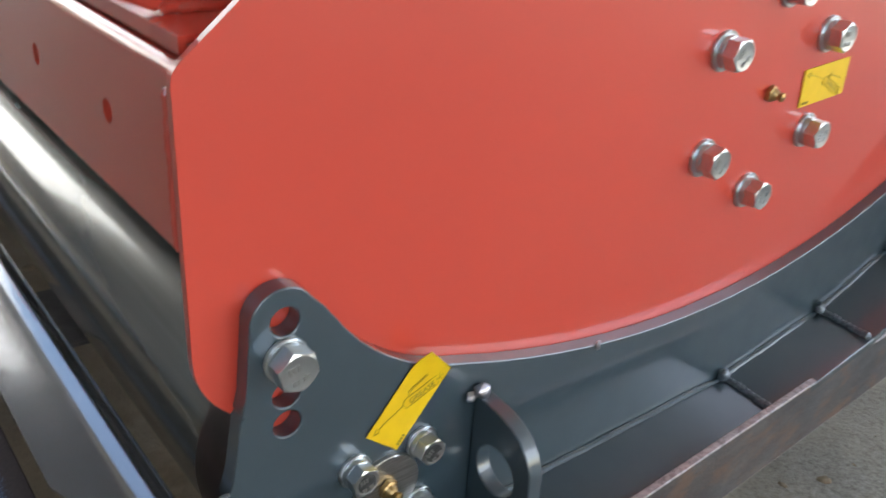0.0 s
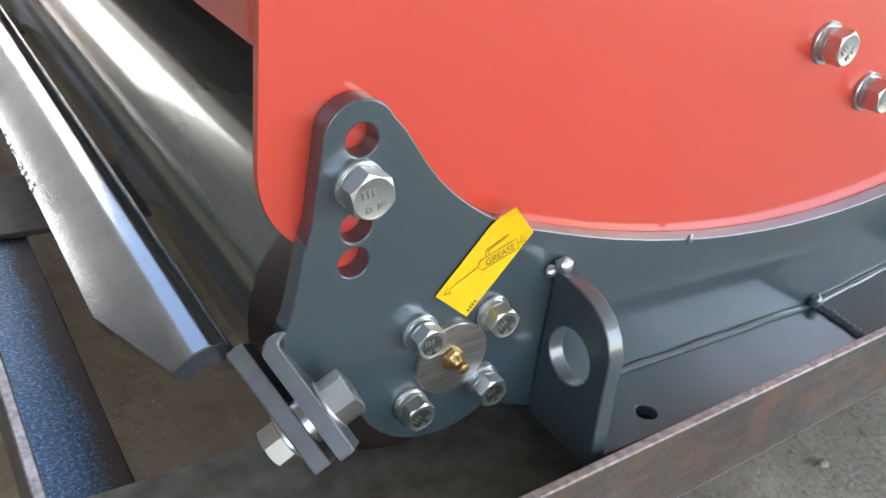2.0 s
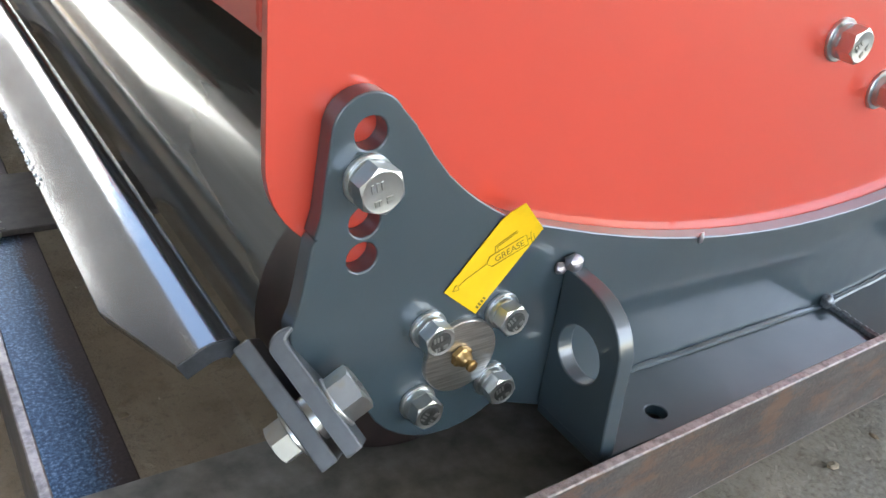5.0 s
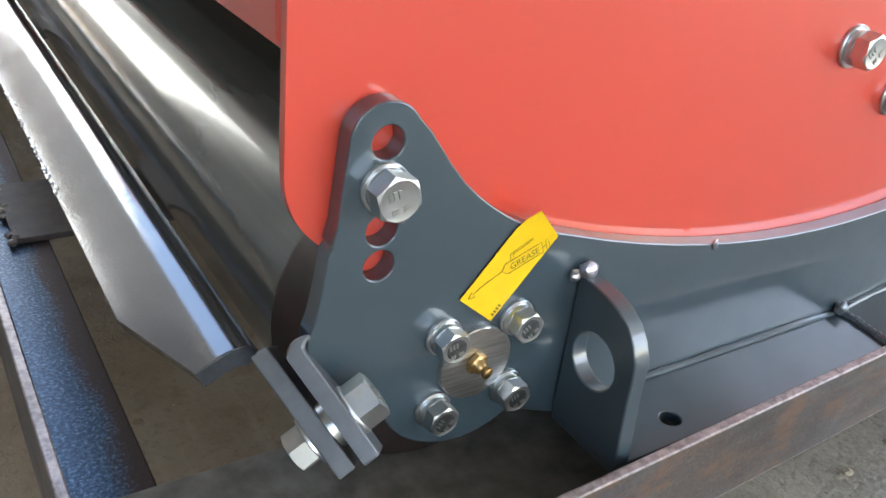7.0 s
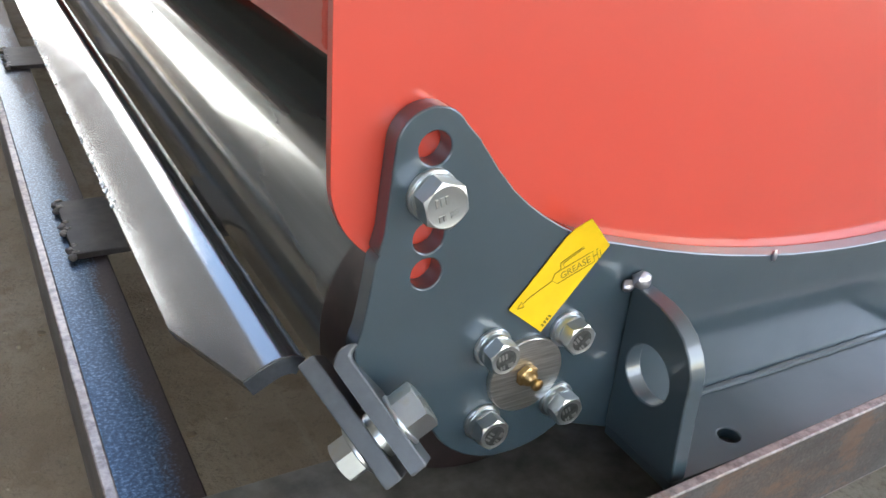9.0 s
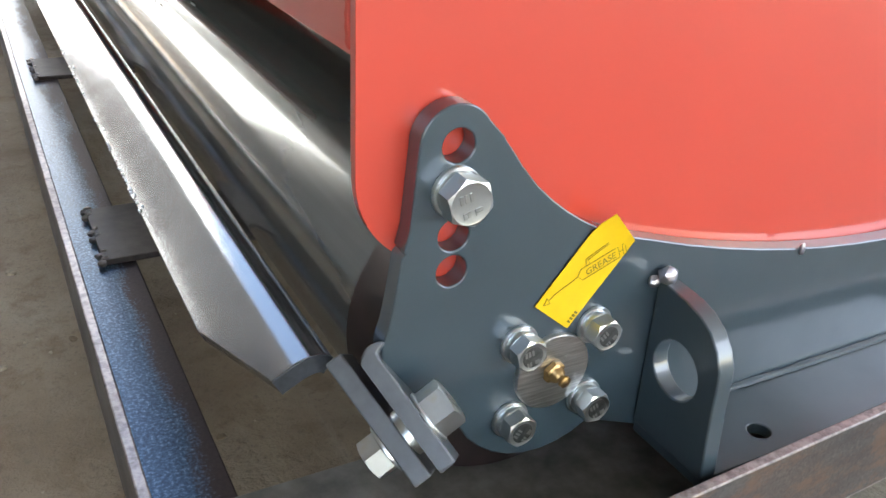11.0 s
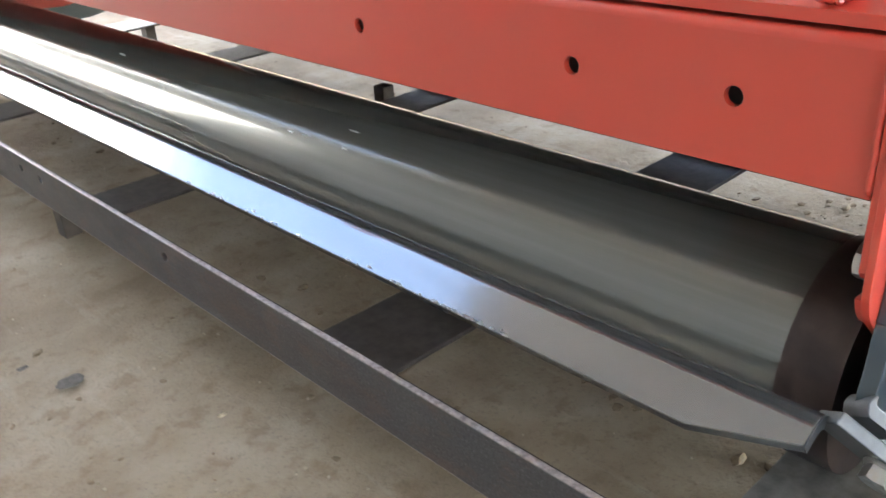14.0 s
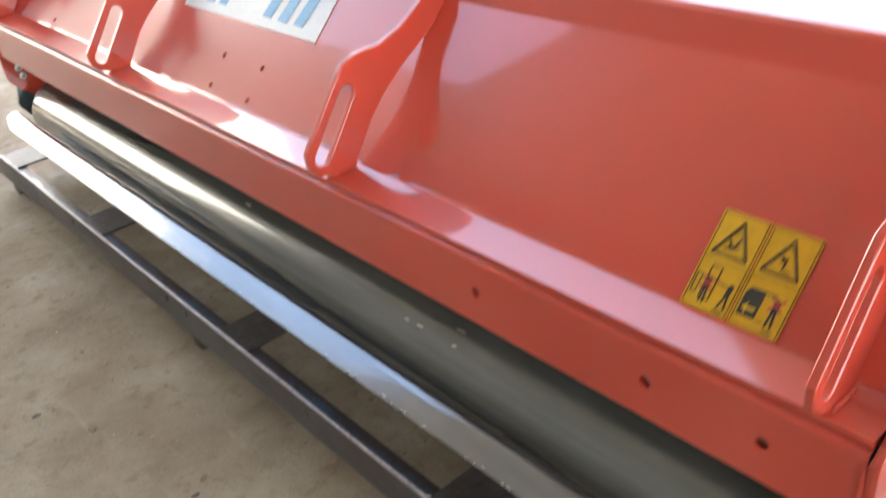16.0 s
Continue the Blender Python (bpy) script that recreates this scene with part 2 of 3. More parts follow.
BROWNPLATE = plain("brown_scale_plate", (0.078, 0.064, 0.056), 0.5, 0.2, grain=0.015, amount=0.3)
# shade inside the housing, as the colour of added sheets
INNER_DARK = plain("inner_shade_dark", (0.11, 0.11, 0.105), 0.7, grain=0.05)
ROOF = plain("pale_roof_sheet", (0.50, 0.53, 0.56), 0.8, grain=0.3)
WALLM = plain("white_bounce_wall", (0.76, 0.80, 0.84), 0.9, grain=0.4)
DIRT = plain("dry_brown_dirt", (0.22, 0.165, 0.11), 0.95, grain=0.006, amount=0.3)
STONE = plain("pale_stone", (0.36, 0.30, 0.22), 0.9, grain=0.004, amount=0.35)


# ---------------------------------------------------------------- mesh helpers
def finish(bm, name, material, parent=None, label="", angle=35, bevel=0.0):
    bmesh.ops.recalc_face_normals(bm, faces=bm.faces)
    me = bpy.data.meshes.new(name)
    bm.to_mesh(me)
    bm.free()
    for p in me.polygons:
        p.use_smooth = True
    me.set_sharp_from_angle(angle=radians(angle))
    me.materials.append(material)
    ob = new(name, me)
    if parent is not None:
        ob.parent = parent
    if bevel:
        md = ob.modifiers.new("edge", "BEVEL")
        md.width, md.segments, md.limit_method, md.angle_limit = bevel, 2, "ANGLE", radians(40)
        md.harden_normals = False
    return tagged(ob, label)


def part(name, bm, material, parent, label="", angle=35, bevel=0.0):
    return finish(bm, name, material, parent, label, angle, bevel)


def share(name, source, parent, m):
    """Another object on the same mesh."""
    ob = new(name, source.data)
    ob.parent = parent
    ob.matrix_basis = m
    return ob


def holder(name, label, category, kind="", group=""):
    return tagged(new(name), label, category, group, kind)


def circle(cx, cy, r, n=28, a0=0.0):
    return [(cx + r * math.cos(a0 + 2 * math.pi * i / n), cy + r * math.sin(a0 + 2 * math.pi * i / n)) for i in range(n)]


def arc(cx, cy, r, a, b, n=10):
    return [(cx + r * math.cos(radians(a + (b - a) * i / n)), cy + r * math.sin(radians(a + (b - a) * i / n))) for i in range(n + 1)]


def slot(ax, ay, bx, by, r, n=8):
    d = math.degrees(math.atan2(by - ay, bx - ax))
    return arc(bx, by, r, d - 90, d + 90, n) + arc(ax, ay, r, d + 90, d + 270, n)


def plate(outline, depth, to_world, holes=()):
    """A plate of the given outline (and holes), depth thick, laid out by to_world(u, v, w)."""
    bm = bmesh.new()
    loops = []
    for pts in (outline, *holes):
        vs = [bm.verts.new((u, v, 0)) for u, v in pts]
        loops.append(vs)
        for a, b in zip(vs, vs[1:] + vs[:1]):
            bm.edges.new((a, b))
    bmesh.ops.triangle_fill(bm, use_beauty=True, use_dissolve=False, edges=bm.edges[:])
    front = [[v for v in f.verts] for f in bm.faces]
    back = {}
    for vs in loops:
        for v in vs:
            back[v] = bm.verts.new((v.co.x, v.co.y, depth))
    for f in front:
        bm.faces.new([back[v] for v in reversed(f)])
    for vs in loops:
        for a, b in zip(vs, vs[1:] + vs[:1]):
            bm.faces.new((a, b, back[b], back[a]))
    for v in bm.verts:
        v.co = Vector(to_world(*v.co))
    return bm


def along(profile, y0, y1, closed=True, cap=True):
    """A profile in (x, z) drawn out along y."""
    bm = bmesh.new()
    a = [bm.verts.new((x, y0, z)) for x, z in profile]
    b = [bm.verts.new((x, y1, z)) for x, z in profile]
    n = len(profile)
    for i in range(n if closed else n - 1):
        j = (i + 1) % n
        bm.faces.new((a[i], a[j], b[j], b[i]))
    if cap and closed:
        bm.faces.new(a)
        bm.faces.new(b[::-1])
    return bm


def sheet_profile(points, t):
    """A bent sheet t thick: the points are its outer side, the thickness lies to the right of the way."""
    out, inner = points, []
    for i, (x, z) in enumerate(points):
        n = Vector((0, 0))
        for j, k in ((i - 1, i), (i, i + 1)):
            if j >= 0 and k < len(points):
                d = (Vector(points[k]) - Vector(points[j])).normalized()
                n += Vector((d.y, -d.x))
        n.normalize()
        inner.append((x + n.x * t, z + n.y * t))
    return list(out) + inner[::-1]


def box(bm, lo, hi):
    lo, hi = Vector(lo), Vector(hi)
    r = bmesh.ops.create_cube(bm, size=1.0)
    for v in r["verts"]:
        v.co = Vector([lo[i] + (v.co[i] + 0.5) * (hi[i] - lo[i]) for i in range(3)])
    return bm


def ring(bm, stations, n, close_top=True, close_bottom=True):
    """Stacked rings (list of (point function of angle)) joined to a skin round z."""
    rows = []
    for fn in stations:
        rows.append([bm.verts.new(fn(2 * math.pi * i / n)) for i in range(n)])
    for r0, r1 in zip(rows, rows[1:]):
        for i in range(n):
            bm.faces.new((r0[i], r0[(i + 1) % n], r1[(i + 1) % n], r1[i]))
    if close_bottom:
        bm.faces.new(rows[0][::-1])
    if close_top:
        bm.faces.new(rows[-1])
    return bm


def round_at(r, z):
    return lambda a: (r * math.cos(a), r * math.sin(a), z)


def hex_at(af, z, chamfer=0.0):
    def fn(a):
        s = (a + math.pi / 6) % (math.pi / 3) - math.pi / 6
        r = af / 2 / math.cos(s)
        return (r * math.cos(a), r * math.sin(a), z - chamfer * max(0.0, r - af / 2 * 0.985) * 0.6)
    return fn


def bolt_head_mesh(af, h):
    bm = bmesh.new()
    ring(bm, [hex_at(af, 0), hex_at(af, h, 1.0), round_at(af * 0.475, h), round_at(af * 0.44, h - 0.0002)], 48)
    return bm


def washer_mesh(r, h, hole=0.0):
    bm = bmesh.new()
    ring(bm, [round_at(r * 0.99, 0), round_at(r, h * 0.25), round_at(r, h * 0.75), round_at(r * 0.96, h), round_at(r * 0.5, h)], 36)
    return bm


def lump(bm, centre, size, seed):
    """A small uneven blob of weld metal or stone."""
    r = bmesh.ops.create_icosphere(bm, subdivisions=2, radius=1.0)
    for v in r["verts"]:
        k = 1 + 0.35 * noise.noise(v.co * 1.7 + Vector((seed, seed * 0.7, 0)))
        v.co = Vector([centre[i] + v.co[i] * size[i] * k for i in range(3)])
    return bm


def bead(bm, a, b, r, step=0.004, seed=0.0):
    """A weld bead: a rippled rod from a to b."""
    a, b = Vector(a), Vector(b)
    n = max(3, int((b - a).length / step) * 2)
    d = (b - a).normalized()
    u = d.orthogonal().normalized()
    w = d.cross(u)
    rows = []
    for i in range(n + 1):
        p = a.lerp(b, i / n)
        rr = r * (1.0 + 0.22 * (i % 2) + 0.3 * noise.noise(Vector((i * 0.37, seed, 0))))
        if i in (0, n):
            rr *= 0.5
        p = p + u * noise.noise(Vector((i * 0.2, seed, 5))) * r * 0.5
        rows.append([bm.verts.new(p + (u * math.cos(k * math.pi / 4) + w * math.sin(k * math.pi / 4)) * rr) for k in range(8)])
    for r0, r1 in zip(rows, rows[1:]):
        for k in range(8):
            bm.faces.new((r0[k], r0[(k + 1) % 8], r1[(k + 1) % 8], r1[k]))
    bm.faces.new(rows[0][::-1])
    bm.faces.new(rows[-1])
    return bm


def basis(origin, ex, ey, ez):
    m = Matrix.Identity(4)
    for i, v in enumerate((ex, ey, ez)):
        for k in range(3):
            m[k][i] = v[k]
    m.translation = Vector(origin)
    return m


def flat_bars(polys, lift, to_world):
    """Flat printed shapes (closed polygons in u, v) as one thin mesh."""
    bm = bmesh.new()
    for pts in polys:
        a = [bm.verts.new(to_world(u, v, lift)) for u, v in pts]
        b = [bm.verts.new(to_world(u, v, lift * 0.3)) for u, v in pts]
        bm.faces.new(a)
        for i in range(len(a)):
            j = (i + 1) % len(a)
            bm.faces.new((a[i], b[i], b[j], a[j]))
    return bm


def stroke(a, b, w):
    a, b = Vector(a), Vector(b)
    d = (b - a).normalized()
    n = Vector((-d.y, d.x)) * w / 2
    return [tuple(a + n), tuple(b + n), tuple(b - n), tuple(a - n)]


# ---------------------------------------------------------------- setting
def ground():
    bm = bmesh.new()
    xs = [-60, -20, -6] + [-2.2 + 0.1 * i for i in range(45)] + [6, 20, 60]
    ys = [-60, -20, -6] + [-1.0 + 0.1 * i for i in range(48)] + [8, 20, 60]
    grid = [[bm.verts.new((x, y, 0.006 * noise.noise(Vector((x * 1.3, y * 1.3, 0))) + 0.003 * noise.noise(Vector((x * 5, y * 5, 3))) - 0.002)) for y in ys] for x in xs]
    for i in range(len(xs) - 1):
        for j in range(len(ys) - 1):
            bm.faces.new((grid[i][j], grid[i + 1][j], grid[i + 1][j + 1], grid[i][j + 1]))
    return tagged(finish(bm, "ground", FLOOR), "dusty brownish grey concrete floor with dirt and stains", "floor", kind="structure")


ground()


def roof():
    """Unseen roof that blocks sun and sky; its north edge runs aslant and leaves the yard's far part open to the sky.
    """
    outline = [(-2.6, -12.0), (5.2, -12.0), (5.2, 0.9), (1.2, 3.1), (-0.7, 3.4), (-1.21, 3.45), (-2.6, 5.85)]
    return tagged(finish(plate(outline, 0.2, lambda u, v, w: (u, v, 4.0 + w)), "ceiling", ROOF), "unseen plain pale sheet roof that shades the yard floor", "ceiling", kind="structure")


roof()


def yard_wall(name, boxes, material, label):
    bm = bmesh.new()
    for lo, hi in boxes:
        box(bm, lo, hi)
    return tagged(finish(bm, name, material), label, "wall", kind="structure")


# Unseen, added: a sunlit white wall for the bright reflections in blade and roller.
yard_wall("bounce_wall_north", [((-14.0, 17.0, -0.05), (14.0, 17.3, 9.0))], WALLM, "unseen added white wall that brightens the reflections")
# Unseen west walls, set up to dim the light and shape the reflections.
yard_wall("wall_west", [((-2.9, -3.2, -0.05), (-2.6, 3.65, 5.4))], WALLW, "unseen grey wall beside the yard that dims the west light")
yard_wall("wall_west_open_band", [((-2.9, 3.65, -0.05), (-2.6, 5.8, 5.4)), ((-2.9, 5.8, 3.4), (-2.6, 16.0, 5.4)), ((-2.9, 5.8, -0.05), (-2.6, 15.7, 0.85)), ((-2.9, 15.7, -0.05), (-2.6, 16.0, 3.4))], WALLD, "unseen dark wall whose open band shapes the reflections")
# Unseen and added: blocks the bright ground and low sky to the east.
yard_wall("light_block_east", [((5.4, -1.0, -0.05), (5.7, 12.0, 2.6))], WALLD, "unseen added wall that blocks low light from the east")

# ---------------------------------------------------------------- the mulcher
Y_END = 2.35
PLATE_Y, PLATE_T = 0.012, 0.005
mulcher = holder("flail_mulcher", "red flail mulcher with grey skids and steel roller on a stand", "mulcher")


def xz(y0, sign=1):
    return lambda u, v, w: (u, y0 + sign * w, v)


def end_plate(y):
    edge = arc(-0.060, 0.330, 0.050, 180, 225, 6)
    pts = edge + [(-0.06, 0.262), (0.0, 0.222), (0.12, 0.195), (0.30, 0.185), (0.5, 0.20), (0.7, 0.27), (0.86, 0.40), (0.90, 0.55), (0.86, 0.80), (0.235, 0.80)]
    pts += [(-0.062, 0.516)] + arc(-0.098, 0.470, 0.012, 130, 180, 4)
    return plate(pts, PLATE_T, xz(y))


part("end_plate", end_plate(PLATE_Y), RED, mulcher, "flat red end plate with chamfered upper corner", bevel=0.0012)
part("end_plate", end_plate(Y_END - PLATE_T), RED, mulcher, bevel=0.0012)


def tip_plate(y):
    """The lower tip of the inner end plate, below its notch."""
    pts = arc(-0.060, 0.330, 0.049, 196, 225, 5) + [(-0.06, 0.272), (-0.03, 0.28), (-0.03, 0.312), (-0.1005, 0.3165)]
    return plate(pts, 0.0045, xz(y))


def inner_plate(y):
    pts = [(-0.1085, 0.336), (-0.104, 0.330), (-0.05, 0.330), (0.2, 0.30), (0.5, 0.33), (0.8, 0.50), (0.84, 0.78), (0.235, 0.78), (-0.062, 0.508), (-0.1085, 0.468)]
    return plate(pts, 0.0045, xz(y))


part("inner_end_plate", tip_plate(0.0172), RED, mulcher, bevel=0.0006)
part("inner_end_plate", inner_plate(0.0172), RED, mulcher, bevel=0.0006)


part("weld_bead", bead(bmesh.new(), (-0.1075, 0.0245, 0.386), (-0.1075, 0.0245, 0.466), 0.0020, 0.006, 2.0), RED, mulcher, "painted weld bead down the corner")


def beam_bm():
    """The beam's face has round holes, the fold at its top is drawn out."""
    face = [(0.0, 0.0), (2.316, 0.0), (2.316, 0.088), (0.0, 0.088)]
    holes = [circle(y - 0.024, 0.047, 0.0070, 20) for y in (0.1165, 0.2475, 0.498)]
    return plate(face, 0.006, lambda u, v, w: (-0.105 + w, 0.024 + u, 0.382 + v), holes)


beam = part("rear_beam", beam_bm(), RED, mulcher, "long red rear beam with round holes")
part("beam_fold", along(sheet_profile([(-0.105, 0.470)] + arc(-0.098, 0.470, 0.007, 180, 90, 6)[1:] + [(-0.050, 0.477)], 0.005), 0.024, 2.34), RED, beam)
# added behind the beam: a dark sheet stands for the shade inside
part("beam_shade_sheet", along([(-0.080, 0.380), (-0.074, 0.380), (-0.074, 0.470), (-0.080, 0.470)], 0.026, 2.338), INNER_DARK, mulcher, "added dark sheet for the shade behind the beam")

# Added and unseen: keeps the bright ground out of the roller's reflection.
part("front_light_block", along([(0.830, 0.300), (0.835, 0.300), (0.835, 0.760), (0.830, 0.760)], 0.026, 2.336), INNER_DARK, mulcher, "added dark sheet that blocks light from the front")

# ledge, sloping hood and top
hood_foot = [(-0.1005, 0.4800), (-0.1005, 0.4880), (-0.050, 0.4895), (-0.043, 0.4905), (-0.0380, 0.4945)]
hood_head = [(0.1500, 0.6825), (0.1555, 0.6895), (0.1640, 0.7130), (0.1685, 0.7220), (0.1770, 0.7265), (0.80, 0.745)]
S45 = math.sqrt(0.5)


def hood_at(u, v, w):
    """u along the beam, v up the slope from the hood's foot, w off the sheet."""
    return (-0.041 + S45 * v - S45 * w, u, 0.4915 + S45 * v + S45 * w)


# added under the hood: its dark colour stands for the shaded inside
part("hood_shade_sheet", along(sheet_profile([(x + 0.008, z - 0.008) for x, z in ((-0.09, 0.478), (-0.043, 0.486), (0.150, 0.676), (0.172, 0.716), (0.80, 0.735))], 0.003), 0.026, 2.336), INNER_DARK, mulcher, "added dark sheet for the shade inside the hood")
hood_holes = [circle(hy, hv, 0.0052, 16) for hy, hv in ((1.140, 0.020), (1.270, 0.020), (1.145, 0.081), (1.275, 0.081), (2.05, 0.02), (2.05, 0.08))]
hood = part("hood", plate([(0.024, 0.0042), (2.338, 0.0042), (2.338, 0.2702), (0.024, 0.2702)], 0.005, lambda u, v, w: hood_at(u, v, -w), hood_holes), RED, mulcher, "glossy red sloping hood sheet with small holes")
part("ledge", along(sheet_profile(hood_foot, 0.005), 0.024, 2.338), RED, hood, angle=25)
part("hood_top", along(sheet_profile(hood_head, 0.005), 0.024, 2.338), RED, hood, angle=25)


def gusset(y):
    ear = [(-0.126, 0.512), (-0.110, 0.496), (-0.094, 0.4895), (-0.048, 0.4895), (-0.046, 0.496)]
    inner = [(-0.030, 0.520), (-0.012, 0.548), (0.016, 0.578), (0.050, 0.606), (0.084, 0.628), (0.120, 0.652), (0.146, 0.679)]
    outer = [(0.152, 0.690), (0.158, 0.712), (0.120, 0.704), (0.090, 0.684), (0.060, 0.665), (0.020, 0.652), (-0.022, 0.650), (-0.046, 0.642), (-0.060, 0.625), (-0.128, 0.535)]
    hole = slot(-0.102, 0.522, -0.046, 0.600, 0.0125)
    return plate(ear + inner + outer, 0.010, xz(y), [hole])


for gy in (0.066, 0.800, 1.575, 2.295):
    part("gusset", gusset(gy), RED, mulcher, "red lifting gusset with a long slot", bevel=0.002)
    bm = bmesh.new()
    bead(bm, (-0.092, gy - 0.001, 0.491), (-0.052, gy - 0.001, 0.491), 0.0025, seed=gy)
    part("weld_bead", bm, RED, mulcher)

# warning labels on the hood
def ring_line(pts, w):
    """A closed line of the given width round the points."""
    return [stroke(a, b, w) for a, b in zip(pts, pts[1:] + pts[:1])]


def warning_label(y0, kind):
    w, h, r = 0.053, 0.108, 0.003
    def at(u, v, d):
        return hood_at(y0 + w - u, v + 0.001, d + 0.001)
    edge = arc(r, r, r, 180, 270, 4) + arc(w - r, r, r, 270, 360, 4) + arc(w - r, h - r, r, 0, 90, 4) + arc(r, h - r, r, 90, 180, 4)
    base = part("warning_label", plate(edge, 0.0005, lambda u, v, d: at(u, v, d)), AMBER, mulcher, "yellow warning label with black pictograms")
    k = 0.0012
    m = 0.0022
    lines = ring_line([(m, m), (w - m, m), (w - m, h - m), (m, h - m)], 0.0005)
    lines.append(stroke((m, 0.0545), (w - m, 0.0545), 0.0005))
    lines += ring_line([(0.007, 0.061), (w - 0.007, 0.061), (w / 2, 0.099)], 0.0019)
    lines += ring_line([(0.0105, 0.0632), (w - 0.0105, 0.0632), (w / 2, 0.0935)], 0.0004)
    lines.append([(0.036 + 0.0024 * i, 0.0038) for i in (0, 4)] + [(0.036 + 0.0024 * i, 0.0054) for i in (4, 0)])
    if kind == 0:
        # falling bars over a serrated line
        for p, q, t in (((0.017, 0.068), (0.033, 0.072), 0.0018), ((0.021, 0.073), (0.029, 0.071), 0.0034), ((0.028, 0.072), (0.031, 0.082), 0.0020), ((0.023, 0.074), (0.019, 0.080), 0.0014)):
            lines.append(stroke(p, q, t))
        # a frame and upright bars
        lines += ring_line([(0.016, 0.012), (0.027, 0.012), (0.027, 0.048), (0.016, 0.048)], 0.0011)
        lines += ring_line([(0.005, 0.016), (0.0105, 0.016), (0.0105, 0.036), (0.005, 0.036)], 0.0010)
        for p, q, t in (((0.012, 0.034), (0.030, 0.034), 0.0016), ((0.0195, 0.022), (0.0195, 0.036), 0.0055), ((0.0180, 0.008), (0.0185, 0.024), 0.0020), ((0.0222, 0.008), (0.0212, 0.024), 0.0020), ((0.030, 0.033), (0.042, 0.032), 0.0015), ((0.0430, 0.021), (0.0445, 0.035), 0.0050), ((0.0385, 0.008), (0.0430, 0.023), 0.0021), ((0.0465, 0.008), (0.0445, 0.023), 0.0021)):
            lines.append(stroke(p, q, t))
    else:
        for p, q, t in (((0.022, 0.080), (0.028, 0.074), 0.0030), ((0.028, 0.074), (0.026, 0.067), 0.0014), ((0.026, 0.067), (0.036, 0.066), 0.0012), ((0.022, 0.074), (0.029, 0.080), 0.0012)):
            lines.append(stroke(p, q, t))
        lines.append([(0.005, 0.012), (0.024, 0.012), (0.024, 0.042), (0.009, 0.042), (0.005, 0.036)])
        for p, q, t in (((0.024, 0.041), (0.036, 0.041), 0.0016), ((0.0385, 0.024), (0.0385, 0.038), 0.0058), ((0.0360, 0.009), (0.0372, 0.025), 0.0023), ((0.0420, 0.009), (0.0400, 0.025), 0.0023), ((0.026, 0.012), (0.033, 0.012), 0.0008)):
            lines.append(stroke(p, q, t))
    tagged(part("print", flat_bars(lines, k, at), INK, base), kind="stuff")
    cx, cy = (0.0195, 0.029) if kind == 0 else (0.0385, 0.033)
    cross = [stroke((cx - 0.0068, cy + 0.0066), (cx + 0.0068, cy - 0.0066), 0.0019), stroke((cx - 0.0068, cy - 0.0066), (cx + 0.0068, cy + 0.0066), 0.0019)]
    part("red_print", flat_bars(cross, k + 0.0004, at), REDINK, base, "red crossing-out")
    if kind == 1:
        part("arrow", flat_bars([[(0.007, 0.0205), (0.0125, 0.026), (0.0125, 0.0222), (0.021, 0.0222), (0.021, 0.0188), (0.0125, 0.0188), (0.0125, 0.015)]], k + 0.0004, at), AMBER, base)


warning_label(0.2015, 0)
warning_label(0.1470, 1)

# maker's panel: a white label with plain blue shapes
maker = part("maker_label", plate([(0, 0), (0.46, 0), (0.46, 0.11), (0, 0.11)], 0.0006, lambda u, v, d: hood_at(1.50 - u, 0.150 + v, d + 0.001)), WHITE, mulcher, "white panel with light blue shapes")
shapes = [[(u + 0.012 * (v > 0.05), v) for u, v in ((a, 0.02), (a + 0.028, 0.02), (a + 0.028, 0.09), (a, 0.09))] for a in (0.03, 0.075, 0.12, 0.28, 0.33, 0.38)]
tagged(part("print", flat_bars(shapes, 0.0028, lambda u, v, d: hood_at(1.50 - u, 0.150 + v, d)), BLUE, maker), kind="stuff")


# ---------------------------------------------------------------- grey side plate, skid and lug
def rim_z(x):
    return 1.0795 - math.sqrt(0.846 ** 2 - (x - 0.32) ** 2)


def side_plate(y, depth=0.012):
    pts = [(-0.1000, 0.2365), (-0.1008, 0.246), (-0.0975, 0.2555), (-0.0955, 0.266), (-0.0915, 0.292), (-0.0893, 0.2945), (-0.0905, 0.2955), (-0.0878, 0.306)]
    pts += arc(-0.0652, 0.3455, 0.0193, 168, 30, 14)
    pts += [(-0.0400, 0.3462), (-0.0392, 0.3445), (-0.034, 0.3378), (-0.0285, 0.3300), (-0.0185, 0.3182), (-0.0085, 0.3090), (0.0015, 0.3012), (0.012, 0.2942), (0.022, 0.2884), (0.043, 0.2795)]
    pts += [(x, rim_z(x)) for x in [0.060 + 0.03 * i for i in range(22)]]
    pts += [(0.76, 0.30), (0.70, 0.235), (0.637, 0.203), (0.52, 0.165), (0.373, 0.142), (0.075, 0.142)]
    pts += arc(0.0, 0.208, 0.060, -55, -165, 10)
    pts += [(-0.0640, 0.1885), (-0.0830, 0.2085)]
    holes = [circle(-0.0645, z, 0.0084) for z in (0.3450, 0.3000, 0.2805)]
    return plate(pts, depth, xz(y), holes)


side = part("side_plate", side_plate(0.0), GREY, mulcher, "blue grey painted side plate with a row of adjusting holes", bevel=0.0012)
part("side_plate", side_plate(Y_END, 0.012), GREY, mulcher, "blue grey painted side plate with a row of adjusting holes")

# skid sole: a strip bent upwards in straight pieces
sole = [(0.073, 0.1465), (0.371, 0.1465), (0.520, 0.1690), (0.637, 0.2070), (0.76, 0.300)]


